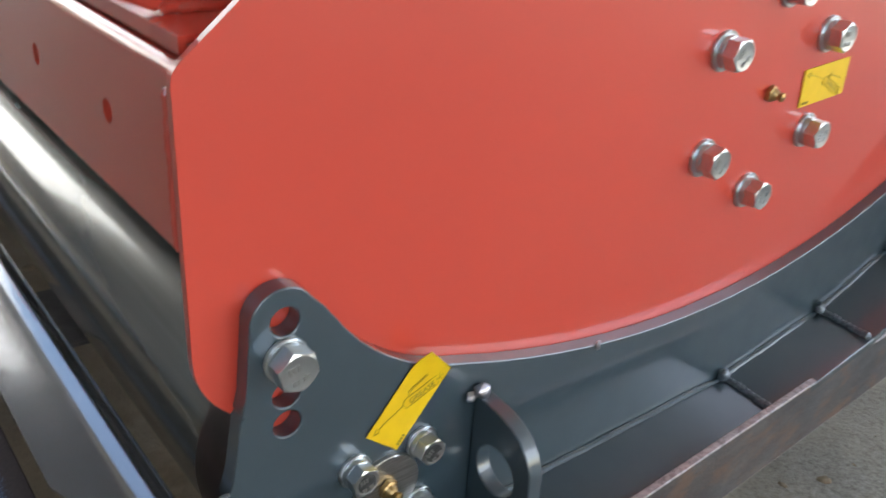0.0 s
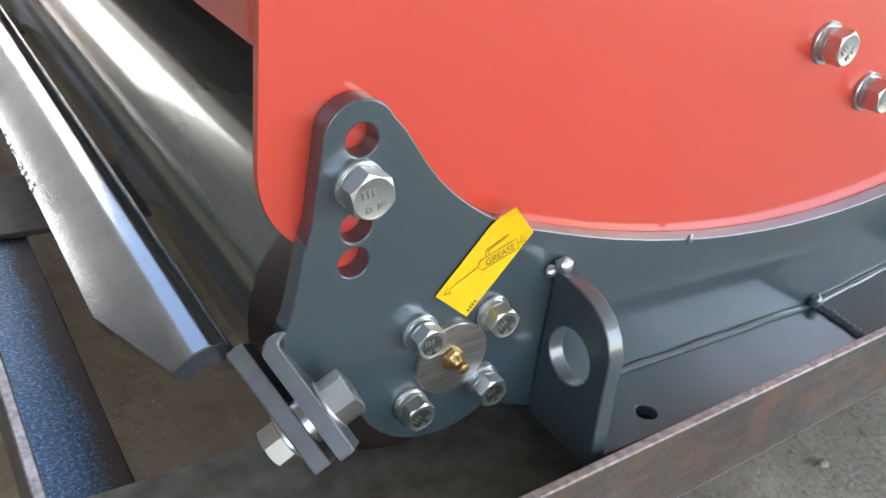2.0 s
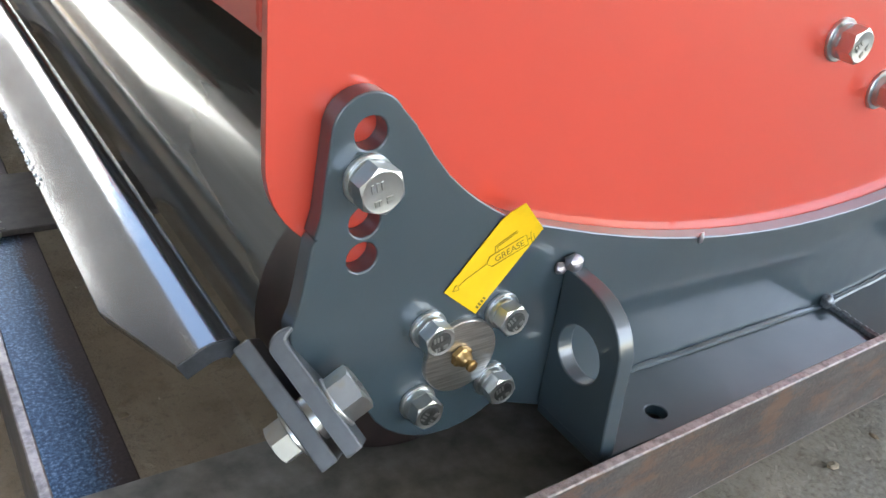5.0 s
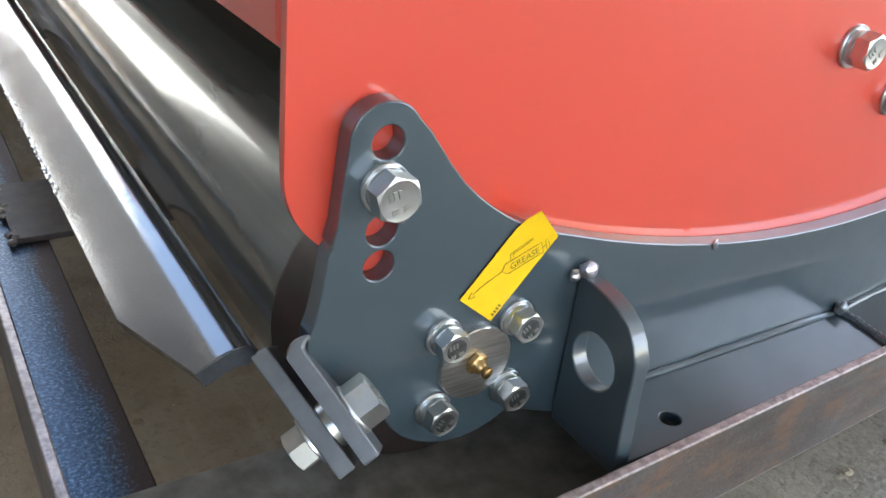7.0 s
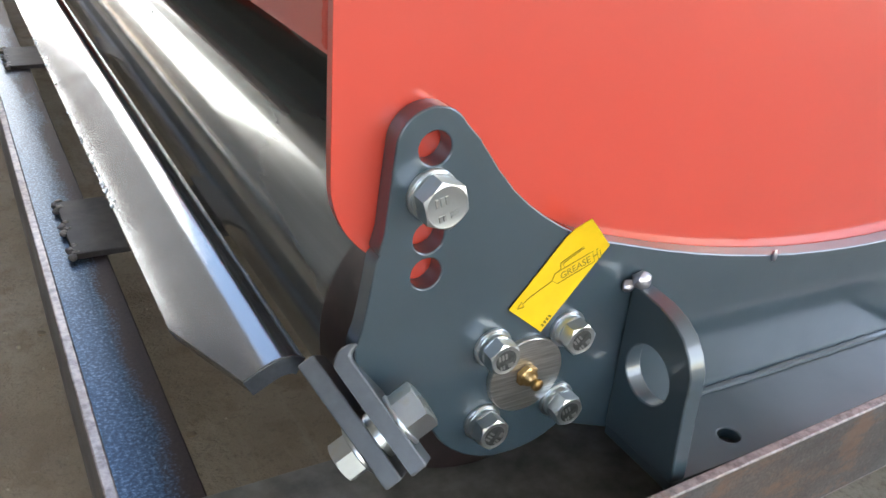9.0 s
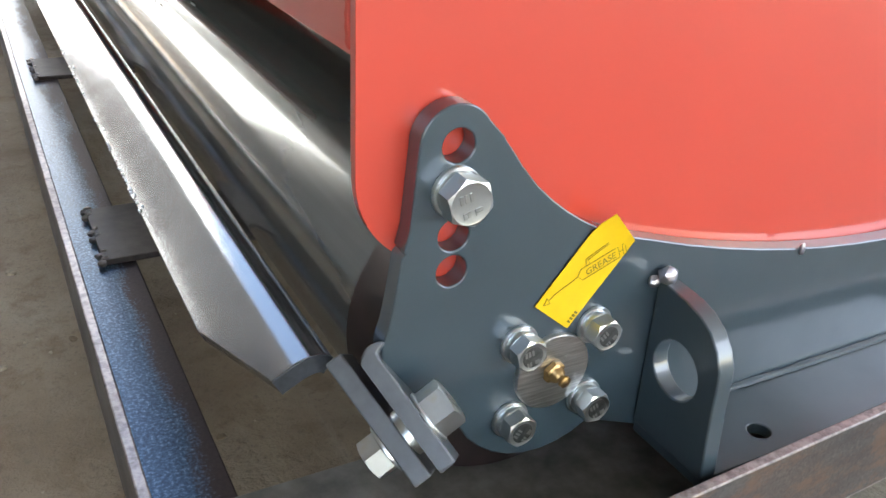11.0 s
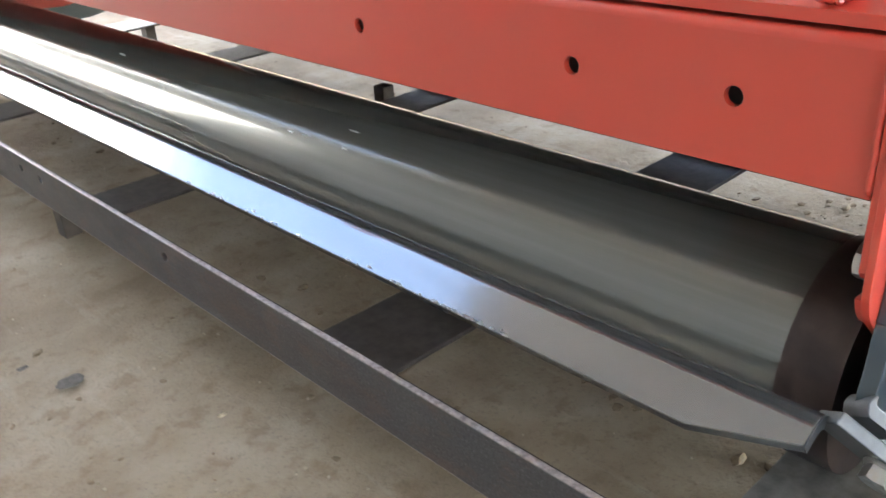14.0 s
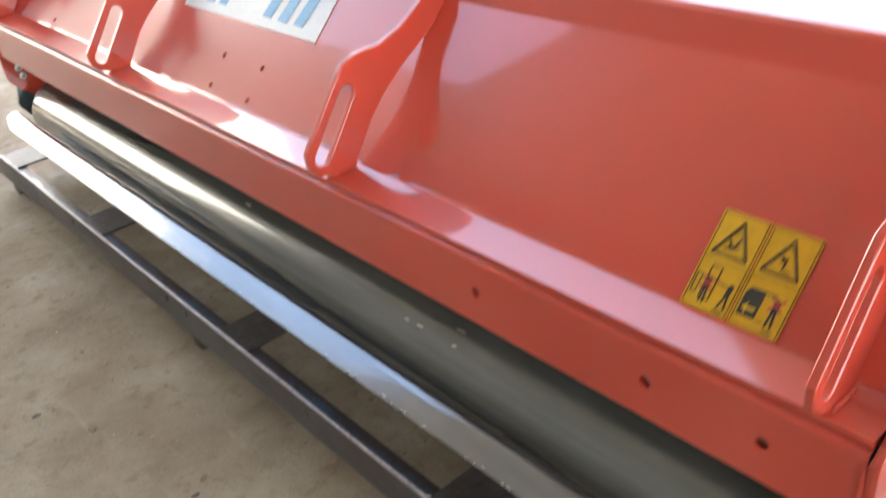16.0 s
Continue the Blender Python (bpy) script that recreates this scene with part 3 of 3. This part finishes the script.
def sole_bm(x0, z0, x1, z1):
    bm = bmesh.new()
    a = [bm.verts.new((x, y, z + d)) for x, z in ((x0, z0), (x1, z1)) for y in (-0.060, 0.0) for d in (0, -0.008)]
    for q in ((0, 4, 6, 2), (1, 3, 7, 5), (0, 1, 5, 4), (2, 6, 7, 3), (0, 2, 3, 1), (4, 5, 7, 6)):
        bm.faces.new([a[i] for i in q])
    return bm


soles = [part("skid_plate", plate([(0.073, -0.060), (0.371, -0.060), (0.371, 0.0), (0.073, 0.0)], 0.008, lambda u, v, w: (u, v, 0.1465 - w), [circle(0.1375, -0.0415, 0.0072, 20)]) if p is sole[0] else sole_bm(*p, *q), GREY, mulcher, "blue grey painted skid sole welded to the side plate", bevel=0.0008) for p, q in zip(sole, sole[1:])]
skid = soles[0]
for seg, (x0, z0), (x1, z1) in zip(soles, sole, sole[1:]):
    part("weld_seam", bead(bmesh.new(), (x0, -0.0015, z0 + 0.0008), (x1, -0.0015, z1 + 0.0008), 0.0022, 0.02, x0), GREY, seg)
for i, (x, z) in enumerate(sole[1:4]):
    bm = bmesh.new()
    bead(bm, (x, -0.004, z + 0.001), (x - 0.006, -0.058, z + 0.001), 0.0032, 0.005, x)
    lump(bm, (x - 0.004, -0.004, z + 0.006), (0.006, 0.005, 0.006), i)
    part("weld_bead", bm, WELD, skid)


def lug():
    pts = [(-0.001, 0.2475), (-0.010, 0.2470), (-0.025, 0.2455), (-0.036, 0.2424), (-0.0455, 0.2368), (-0.0525, 0.2285), (-0.0570, 0.2185), (-0.0578, 0.208), (-0.0580, 0.194), (-0.0592, 0.170), (-0.0606, 0.152), (-0.0606, 0.147), (-0.001, 0.147)]
    return plate(pts, 0.0115, lambda u, v, w: (0.071 + w, u, v), [circle(-0.0258, 0.2005, 0.0180)])


lug_part = part("lashing_lug", lug(), GREY, mulcher, "blue grey lug plate with a round eye", bevel=0.001)
bm = bmesh.new()
lump(bm, (0.0735, -0.005, 0.2515), (0.0065, 0.005, 0.0055), 3.3)
lump(bm, (0.066, -0.003, 0.2480), (0.004, 0.003, 0.004), 5.1)
part("weld_bead", bm, CUT, lug_part)
bm = bmesh.new()
lump(bm, (0.188, -0.0005, 0.2435), (0.0022, 0.002, 0.0045), 8.0)
part("weld_bead", bm, CUT, mulcher)

# bent ear of the side plate and the scraper's arm, clamped by one bolt
U = Vector((0.0246, -0.0536, -0.0436)).normalized()
T = Vector((0.0073, -0.0008, 0.0053))
T = (T - U * T.dot(U)).normalized()
W = U.cross(T)
if W.z > 0:
    W = -W


def bar(start, length, width, thick, bottom_round=0.004):
    pts = [(0, 0), (length, 0), (length, width), (0, width)]
    o = Vector(start)
    return plate(pts, thick, lambda u, v, w: tuple(o + U * u + W * v + T * w))


EAR = Vector((-0.1133, -0.0011, 0.2417))
fold = [(0.0652, -0.0004), (0.0650, 0.0086), (0.0045, 0.0088), (0.0020, 0.0095), (0.0010, 0.0115), (0.0004, 0.0150), (-0.0016, 0.0150), (-0.0028, 0.0118), (-0.0034, 0.0085), (-0.0030, 0.0055), (-0.0012, 0.0022), (0.0022, -0.0004)]
ear = part("ear", plate(fold, 0.030, lambda u, w, v: tuple(EAR + U * u + W * v + T * w)), BARGREY, mulcher, "bent ear of the grey side plate", bevel=0.0012)
ARM = Vector((-0.1256, 0.0125, 0.2349))
# scraper
blade_line = [(-0.1689, 0.2158), (-0.1415, 0.2308), (-0.1375, 0.2328), (-0.1335, 0.2343), (-0.1290, 0.2352), (-0.1245, 0.2352), (-0.1210, 0.2343), (-0.1180, 0.2325)]


def blade():
    bm = bmesh.new()
    prof = sheet_profile(blade_line, 0.0100)
    n = len(blade_line)
    ys = [0.0215, 0.030, 0.097, 0.15, 1.0, 2.20, 2.253, 2.3185, 2.327]
    rows = []
    for y in ys:
        d = min(y - 0.0215, 2.327 - y)
        cut = max(0.0, 1 - d / 0.0755)
        row = []
        for k, (x, z) in enumerate(prof):
            i = k if k < n else 2 * n - 1 - k
            if i == 0 and cut > 0:
                x, z = x + 0.0190 * cut, z + 0.0104 * cut
            row.append(bm.verts.new((x, y, z)))
        rows.append(row)
    for a, b in zip(rows, rows[1:]):
        for k in range(2 * n):
            j = (k + 1) % (2 * n)
            bm.faces.new((a[k], a[j], b[j], b[k]))
    bm.faces.new(rows[0])
    bm.faces.new(rows[-1][::-1])
    return bm


scraper = part("scraper_blade", blade(), BLADE, mulcher, "bright steel scraper blade with a bent edge along the roller", angle=20, bevel=0.001)
# Cap over the blade's near end; its dark reflection is put into the colour.
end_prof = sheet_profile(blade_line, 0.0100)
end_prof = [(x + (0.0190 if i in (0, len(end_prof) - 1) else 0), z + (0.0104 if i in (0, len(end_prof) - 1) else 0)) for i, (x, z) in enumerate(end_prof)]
part("end_shade_cap", plate(end_prof, 0.0010, xz(0.0205)), END_SHADE, scraper, "thin cap with the blade end's dark reflection in its colour")
part("scraper_arm", bar(ARM, 0.0735, 0.030, 0.0098), BARGREY, scraper, "grey flat bar arm", bevel=0.001)
bm = bmesh.new()
random.seed(4)
for i in range(46):
    y = random.choice((random.uniform(0.26, 0.40), random.uniform(0.26, 0.34), random.uniform(0.34, 0.75), random.uniform(0.5, 2.0)))
    f = abs(random.gauss(0, 0.05))
    x, z = -0.1682 + 0.027 * f, 0.2163 + 0.0148 * f
    lump(bm, (x, y, z + 0.0004), (0.0012, random.uniform(0.0012, 0.0045), 0.0007), i)
tagged(part("cut_burr", bm, STAMP, scraper, "bright burrs along the blade's cut edge"), kind="stuff")

# roller
roller = part("roller", ring(bmesh.new(), [lambda a: (0.02 * math.cos(a), 0.030, 0.208 + 0.02 * math.sin(a)), lambda a: (0.088 * math.cos(a), 0.030, 0.208 + 0.088 * math.sin(a))] + [(lambda a, y=y: (0.09 * math.cos(a), y, 0.208 + 0.09 * math.sin(a))) for y in (0.0724, 0.6, 1.2, 1.8, 2.30)] + [lambda a: (0.088 * math.cos(a), 2.302, 0.208 + 0.088 * math.sin(a))], 160), ROLL, mulcher, "bright bare steel rear roller tube", angle=30)
part("end_band", ring(bmesh.new(), [(lambda a, y=y: (0.0903 * math.cos(a), y, 0.208 + 0.0903 * math.sin(a))) for y in (0.0290, 0.030, 0.050, 0.0718)] , 120, True, True), ENDBAND, roller, "dark brown end band of the roller")
for i, (ang, y, ln) in enumerate(((120, 0.604, 0.010), (117, 1.20, 0.011), (136, 0.704, 0.006), (135, 0.675, 0.008), (135, 0.601, 0.005))):
    a = radians(ang)
    c = Vector((0.0902 * math.cos(a), y, 0.208 + 0.0902 * math.sin(a)))
    bm = bmesh.new()
    lump(bm, c, (0.0012, ln, 0.0007), i)
    part("scratch", bm, STAMP, roller)

# bearing face and fasteners
disc = part("bearing_cover", ring(bmesh.new(), [lambda a: (0.0024 + 0.0238 * math.cos(a), 0.006, 0.2044 + 0.0238 * math.sin(a)), lambda a: (0.0024 + 0.0238 * math.cos(a), -0.0030, 0.2044 + 0.0238 * math.sin(a)), lambda a: (0.0024 + 0.0232 * math.cos(a), -0.0036, 0.2044 + 0.0232 * math.sin(a))], 48), DISC, mulcher, "round machined steel bearing cover")


def head_marks(af, h, n=2):
    """Raised marks on a bolt head that cannot be read: short bars."""
    bm = bmesh.new()
    for k, (x, y, w, l) in enumerate(((-0.22, 0.16, 0.07, 0.20), (-0.10, 0.16, 0.07, 0.20), (0.02, 0.16, 0.07, 0.20), (0.14, -0.18, 0.18, 0.07), (0.14, -0.26, 0.18, 0.07), (-0.10, -0.22, 0.07, 0.14), (-0.2, -0.22, 0.07, 0.14))):
        box(bm, ((x - w / 2) * af, (y - l / 2) * af, h - 0.0002), ((x + w / 2) * af, (y + l / 2) * af, h + 0.0004))
    return bm


kits = {}


def bolt(x, y, z, af, h, washer_r, stack, normal=(0, -1, 0), turn=0.0, head=None, label="zinc-plated hexagon bolt with washer"):
    """A bolt head with washers, standing on a face."""
    key = (af, h, washer_r, stack, head)
    nz = Vector(normal).normalized()
    ex = nz.orthogonal().normalized() if abs(nz.z) > 0.9 else Vector((0, 0, 1)).cross(nz).normalized()
    ey = nz.cross(ex)
    c, s = math.cos(radians(turn)), math.sin(radians(turn))
    m = basis((x, y, z), ex * c + ey * s, ey * c - ex * s, nz)
    top = sum(v for _, v in stack)
    if key not in kits:
        ob = part("bolt", bolt_head_mesh(af, h), head or ZINC, mulcher, label, angle=25)
        ob.matrix_basis = m @ Matrix.Translation((0, 0, top))
        subs = []
        zz = -top
        for r, t in stack:
            w = part("washer", washer_mesh(r, t), ZINC, ob)
            w.matrix_basis = Matrix.Translation((0, 0, zz))
            subs.append(w)
            zz += t
        if af < 0.019:
            rc = part("head_recess", washer_mesh(af * 0.36, 0.0002), DARKSTEEL, ob, "dark recessed head face")
            rc.matrix_basis = Matrix.Translation((0, 0, h))
            subs.append(rc)
        mk = part("stamp", head_marks(af, h), STAMP, ob)
        subs.append(mk)
        kits[key] = (ob, subs)
        return ob
    src, subs = kits[key]
    ob = share("bolt", src, mulcher, m @ Matrix.Translation((0, 0, top)))
    tagged(ob, label)
    for sb in subs:
        share(sb.name.split(".")[0], sb, ob, sb.matrix_basis)
    return ob


bolt(-0.0650, 0.0, 0.3228, 0.0216, 0.0105, 0.0155, ((0.0130, 0.0024), (0.0114, 0.0026)), turn=14)
bolt(-0.0650, 0.0217, 0.3228, 0.0240, 0.0130, 0.0, ((0.0150, 0.0026),), (0, 1, 0), 8, label="zinc-plated nut on the inner side")
SMALL = ((0.0114, 0.0022), (0.0098, 0.0036))
for i, (bx, bz) in enumerate(((-0.0208, 0.2275), (0.0285, 0.2275), (0.0285, 0.1785), (-0.0220, 0.1780))):
    bolt(bx, 0.0, bz, 0.0172, 0.0085, 0.0, SMALL, turn=(12, 40, 22, 50)[i])
RING = ((0.0147, 0.0028), (0.0120, 0.0038))
for k in range(6):
    a = radians(30 + 60 * k)
    bolt(0.357 + 0.0795 * math.cos(a), PLATE_Y, 0.4065 + 0.0795 * math.sin(a), 0.0212, 0.0110, 0.0, RING, turn=17 * k)
for bx, bz in ((-0.0735, 0.3400), (-0.0680, 0.3170)):
    bolt(bx, Y_END - PLATE_T, bz, 0.0135, 0.0080, 0.0, ((0.0090, 0.0018),), turn=20, label="zinc-plated nut on the far end plate")
mid = EAR + U * 0.0405 + W * 0.014
bolt(*(mid + T * 0.0087), 0.0225, 0.0130, 0.0, ((0.0140, 0.0018),), tuple(T), 10)
low = ARM + U * 0.050 + W * 0.014
bolt(*low, 0.0200, 0.0110, 0.0, ((0.0140, 0.0022),), tuple(-T), 20)
part("spacer", plate(circle(0, 0, 0.0125, 24), (mid - low - T * 0.0098).dot(T), lambda u, v, w: tuple(low + T * 0.0098 + U * u + W * v + T * w)), ZINC, mulcher)


def nipple(x, y, z):
    """A grease nipple with a hexagon foot and a ball head, standing out of a face towards -y."""
    bm = bmesh.new()
    ring(bm, [hex_at(0.0118, 0), hex_at(0.0118, 0.0034), round_at(0.0050, 0.0042), round_at(0.0044, 0.0062), round_at(0.0027, 0.0080), round_at(0.0027, 0.0090), round_at(0.0037, 0.0102), round_at(0.0035, 0.0118), round_at(0.0017, 0.0128)], 24)
    ob = part("grease_nipple", bm, BRASS, mulcher, "small brass grease nipple")
    ob.matrix_basis = basis((x, y, z), (1, 0, 0), (0, 0, 1), (0.18, -0.96, -0.15))
    return ob


nipple(0.0012, -0.0036, 0.2060)
nipple(0.360, PLATE_Y, 0.4065)


# grease labels
def text_mesh(body, size):
    cu = bpy.data.curves.new("lettering", "FONT")
    cu.body, cu.size, cu.align_x, cu.align_y = body, size, "CENTER", "CENTER"
    cu.offset = 0.00002
    tmp = bpy.data.objects.new("lettering", cu)
    scene.collection.objects.link(tmp)
    dg = bpy.context.evaluated_depsgraph_get()
    me = bpy.data.meshes.new_from_object(tmp.evaluated_get(dg))
    bpy.data.objects.remove(tmp)
    me.materials.clear()
    return me


def grease_label(origin, e1, length, width, peel):
    """A yellow label from its lower left corner along e1 (in x, z), standing on the face at origin's y."""
    o = Vector(origin)
    a = Vector((e1[0], 0, e1[1])).normalized()
    b = Vector((-a.z, 0, a.x))
    bm = bmesh.new()
    n = 10
    rows = []
    for t in (0.0, 0.0005):
        row = []

        for i in range(n + 1):
            u = length * i / n
            lift = peel * max(0.0, (i - 8) / 2) ** 2
            for v, k in ((0.0, 0.0), (width, 1.0)):
                row.append(bm.verts.new(o + a * (u + 0.6 * lift * k) + b * v + Vector((0, -0.0008 - t - lift * k, 0))))
        rows.append(row)
    lo, hi = rows
    for i in range(n):
        p, q, r, s = 2 * i, 2 * i + 1, 2 * i + 3, 2 * i + 2
        bm.faces.new((hi[p], hi[q], hi[r], hi[s]))
        bm.faces.new((lo[p], lo[s], lo[r], lo[q]))
        bm.faces.new((lo[p], hi[p], hi[s], lo[s]))
        bm.faces.new((lo[q], lo[r], hi[r], hi[q]))
    bm.faces.new((lo[0], lo[1], hi[1], hi[0]))
    bm.faces.new((lo[-1], lo[-2], hi[-2], hi[-1]))
    label = part("grease_label", bm, YELLOW, mulcher, "yellow grease point label with black print")
    at = lambda u, v, d: tuple(o + a * u * length + b * v * width + Vector((0, -0.0014 - d, 0)))
    # the grease gun is drawn in lines that follow the word's slant
    turn = radians(-29)
    mid_u, mid_v = 0.646 * length, 0.37 * width

    def gun_at(p, q):
        return ((mid_u + p * math.cos(turn) - q * math.sin(turn)) / length, (mid_v + p * math.sin(turn) + q * math.cos(turn)) / width)

    gun = [[(-0.0150, 0.0), (-0.0125, 0.0036), (0.0125, 0.0036), (0.0125, -0.0036), (-0.0125, -0.0036), (-0.0150, 0.0)],
           [(-0.0085, 0.0036), (-0.0078, 0.0080), (0.0085, 0.0098), (0.0088, 0.0088), (-0.0066, 0.0068), (-0.0060, 0.0036)],
           [(0.0125, 0.0), (0.0152, 0.0), (0.0152, 0.0034), (0.0172, 0.0034), (0.0172, -0.0034), (0.0152, -0.0034), (0.0152, 0.0)]]
    ways = [[gun_at(*p) for p in way] for way in gun]
    ways += [[gun_at(-0.0150, 0.0), (0.20, 0.80), (0.12, 0.83)], [(0.12, 0.90), (0.05, 0.86), (0.10, 0.76), (0.12, 0.90)]]
    lines = []
    for way in ways:
        for p, q in zip(way, way[1:]):
            pu, qu = (p[0] * length, p[1] * width), (q[0] * length, q[1] * width)
            lines.append([(x / length, y / width) for x, y in stroke(pu, qu, 0.0002)])
    lines += [[(0.05 + 0.035 * i, 0.06), (0.07 + 0.035 * i, 0.06), (0.07 + 0.035 * i, 0.13), (0.05 + 0.035 * i, 0.13)] for i in range(4)]
    tagged(part("print", flat_bars(lines, 0.0004, at), PRINT, label), kind="stuff")
    word = text_mesh("GREASE", 0.0058)
    word.materials.append(PRINT)
    w = new("lettering", word)
    w.parent = label
    c = Vector(at(0.646, 0.37, 0.0008))
    k, q = math.cos(turn), math.sin(turn)
    w.matrix_basis = basis(c, a * k + b * q, b * k - a * q, (0, -1, 0))
    return label


grease_label((0.0095, 0.0, 0.2300), (0.038, 0.046), 0.0605, 0.0300, 0.006)
grease_label((0.4060, PLATE_Y, 0.3880), (0.067, 0.0045), 0.0655, 0.0315, 0.0)


# ---------------------------------------------------------------- stand
stand = holder("steel_stand", "rusty welded angle iron stand under the red mulcher", "stand")
LZ0, LZ1, LT = 0.087, 0.155, 0.007


def rail(m, length, holes, label="", steel=None):
    """An angle iron along local y: an upright leg at x = 0 with bolt holes and a flat leg towards +x."""
    up = part("rail", plate([(0, LZ0), (length, LZ0), (length, LZ1), (0, LZ1)], LT, lambda u, v, w: (w, u, v), [circle(h, 0.133, 0.0062, 16) for h in holes]), steel or STAND, stand, label, bevel=0.0012)
    up.matrix_basis = m
    part("flat_leg", plate([(LT, 0), (0.062, 0), (0.062, length), (LT, length)], LT, lambda u, v, w: (u, v, LZ0 + w)), FLATLEG, up, bevel=0.0012)
    return up


rail(Matrix.Translation((-0.2163, -0.075, 0)), 2.495, (0.866, 1.266, 1.346, 1.824), "rusty angle iron side rail with bolt holes")
rail(Matrix.Translation((0.62, 2.42, 0)) @ Matrix.Rotation(math.pi, 4, "Z"), 2.465, ())
rail(Matrix.Translation((0.859, -0.0415, 0)) @ Matrix.Rotation(radians(92.4), 4, "Z"), 1.076, (), "rusty angle iron end rail", RUSTY)
part("cross_plate", box(bmesh.new(), (-0.2085, -0.052, LZ0 + LT), (0.61, 0.086, LZ0 + LT + 0.006)), DARKPLATE, stand, "flat dark cross plate of the stand", bevel=0.001)
for y0, y1 in ((0.428, 0.547), (1.045, 1.148), (1.70, 1.82), (2.28, 2.41)):
    cp = part("cross_plate", box(bmesh.new(), (-0.1830, y0, LZ0 + LT), (0.61, y1, LZ0 + LT + 0.006)), BROWNPLATE, stand, "flat dark cross plate of the stand", bevel=0.001)
    for k, yy in enumerate((y0 + 0.008, (y0 + y1) / 2, y1 - 0.008)):
        bm = bmesh.new()
        for j in range(4):
            lump(bm, (-0.184 + 0.004 * (j % 2), yy - 0.010 + 0.007 * j, LZ0 + LT + 0.004), (0.0042, 0.0046, 0.003), yy * 9 + j)
        part("weld_bead", bm, SPATTER, cp, "bright weld beads")
for fx in (-0.185, 0.52):
    for fy in (0.03, 1.25, 2.34):
        part("foot", box(bmesh.new(), (fx, fy, 0.0), (fx + 0.030, fy + 0.032, LZ0)), BROWNPLATE, stand, bevel=0.001)
# ---------------------------------------------------------------- grit on the floor
random.seed(11)
for px, py, s in ((-0.2606, 0.624, 0.006), (-0.2808, 0.438, 0.0045), (-0.2026, 0.300, 0.004), (0.392, -0.049, 0.006), (-0.513, 1.321, 0.006), (-0.33, 0.52, 0.003), (-0.45, 0.95, 0.0035), (-0.38, 0.33, 0.003)):
    bm = bmesh.new()
    lump(bm, (0, 0, s * 0.45), (s, s * 0.7, s * 0.55), px * 10)
    st = finish(bm, "pebble", STONE)
    st.location = (px, py, 0.001)
    st.rotation_euler = (0, 0, random.uniform(0, 6))
    tagged(st, "small pale pebble lying on the dusty floor", "pebble", "pebbles on the floor")
bm = bmesh.new()
for i in range(700):
    s = random.uniform(0.0008, 0.0022)
    p = Vector((random.choice((random.uniform(-1.1, -0.22), random.uniform(-0.2, 0.7))), random.uniform(-0.6, 2.2), s * 0.3))
    r = bmesh.ops.create_icosphere(bm, subdivisions=1, radius=s)
    for v in r["verts"]:
        v.co = p + v.co * random.uniform(0.7, 1.2)
tagged(finish(bm, "grit", STONE), "fine pale grit scattered on the dusty floor", "grit", kind="stuff")

# crumbs of dry dirt, thicker in drifts
bm = bmesh.new()
for i in range(900):
    x, y = random.uniform(-1.0, 0.9), random.uniform(-0.5, 2.2)
    if noise.noise(Vector((x * 4, y * 4, 7))) < 0.05 and i % 4:
        continue
    k = random.uniform(0.0012, 0.0042) * random.choice((1, 1, 1, 1.8))
    r = bmesh.ops.create_icosphere(bm, subdivisions=1, radius=k)
    q = random.uniform(0, 6)
    for v in r["verts"]:
        g = 1 + 0.5 * noise.noise(v.co * (1.2 / k) + Vector((i, 0, 0)))
        u, w = v.co.x * 1.5 * g, v.co.y * g
        v.co = Vector((x + u * math.cos(q) - w * math.sin(q), y + u * math.sin(q) + w * math.cos(q), k * 0.2 + v.co.z * 0.55 * g))
for i in range(220):
    x, y = random.uniform(0.06, 0.75), random.uniform(0.09, 0.40)
    k = random.uniform(0.003, 0.008)
    r = bmesh.ops.create_icosphere(bm, subdivisions=1, radius=k)
    for v in r["verts"]:
        g = 1 + 0.6 * noise.noise(v.co * (1.3 / k) + Vector((i, 3, 0)))
        v.co = Vector((x + v.co.x * 1.4 * g, y + v.co.y * g, k * 0.15 + v.co.z * 0.5 * g))
tagged(finish(bm, "dirt", DIRT), "dry brown dirt crumbs strewn over the concrete floor", "dirt", kind="stuff")


def oil_spot(x, y, size, seed):
    """A dried dark spot on the floor with a ragged rim."""
    pts = []
    for i in range(26):
        a = 2 * math.pi * i / 26
        r = size * (1 + 0.35 * noise.noise(Vector((math.cos(a) * 1.6, math.sin(a) * 1.6, seed))))
        pts.append((x + 1.35 * r * math.cos(a), y + r * math.sin(a)))
    ob = finish(plate(pts, 0.0006, lambda u, v, w: (u, v, 0.0052 - w)), "oil_spot", OIL)
    return tagged(ob, "dried dark oil spot on the concrete floor", "stain", "oil spots")


OIL = plain("dried_oil", (0.085, 0.075, 0.062), 0.8, grain=0.006, amount=0.4)
for ox, oy, osz, seed in ((-0.354, 0.823, 0.013, 1.0), (-0.501, 1.303, 0.006, 4.0), (-0.385, 0.90, 0.005, 7.0)):
    oil_spot(ox, oy, osz, seed)
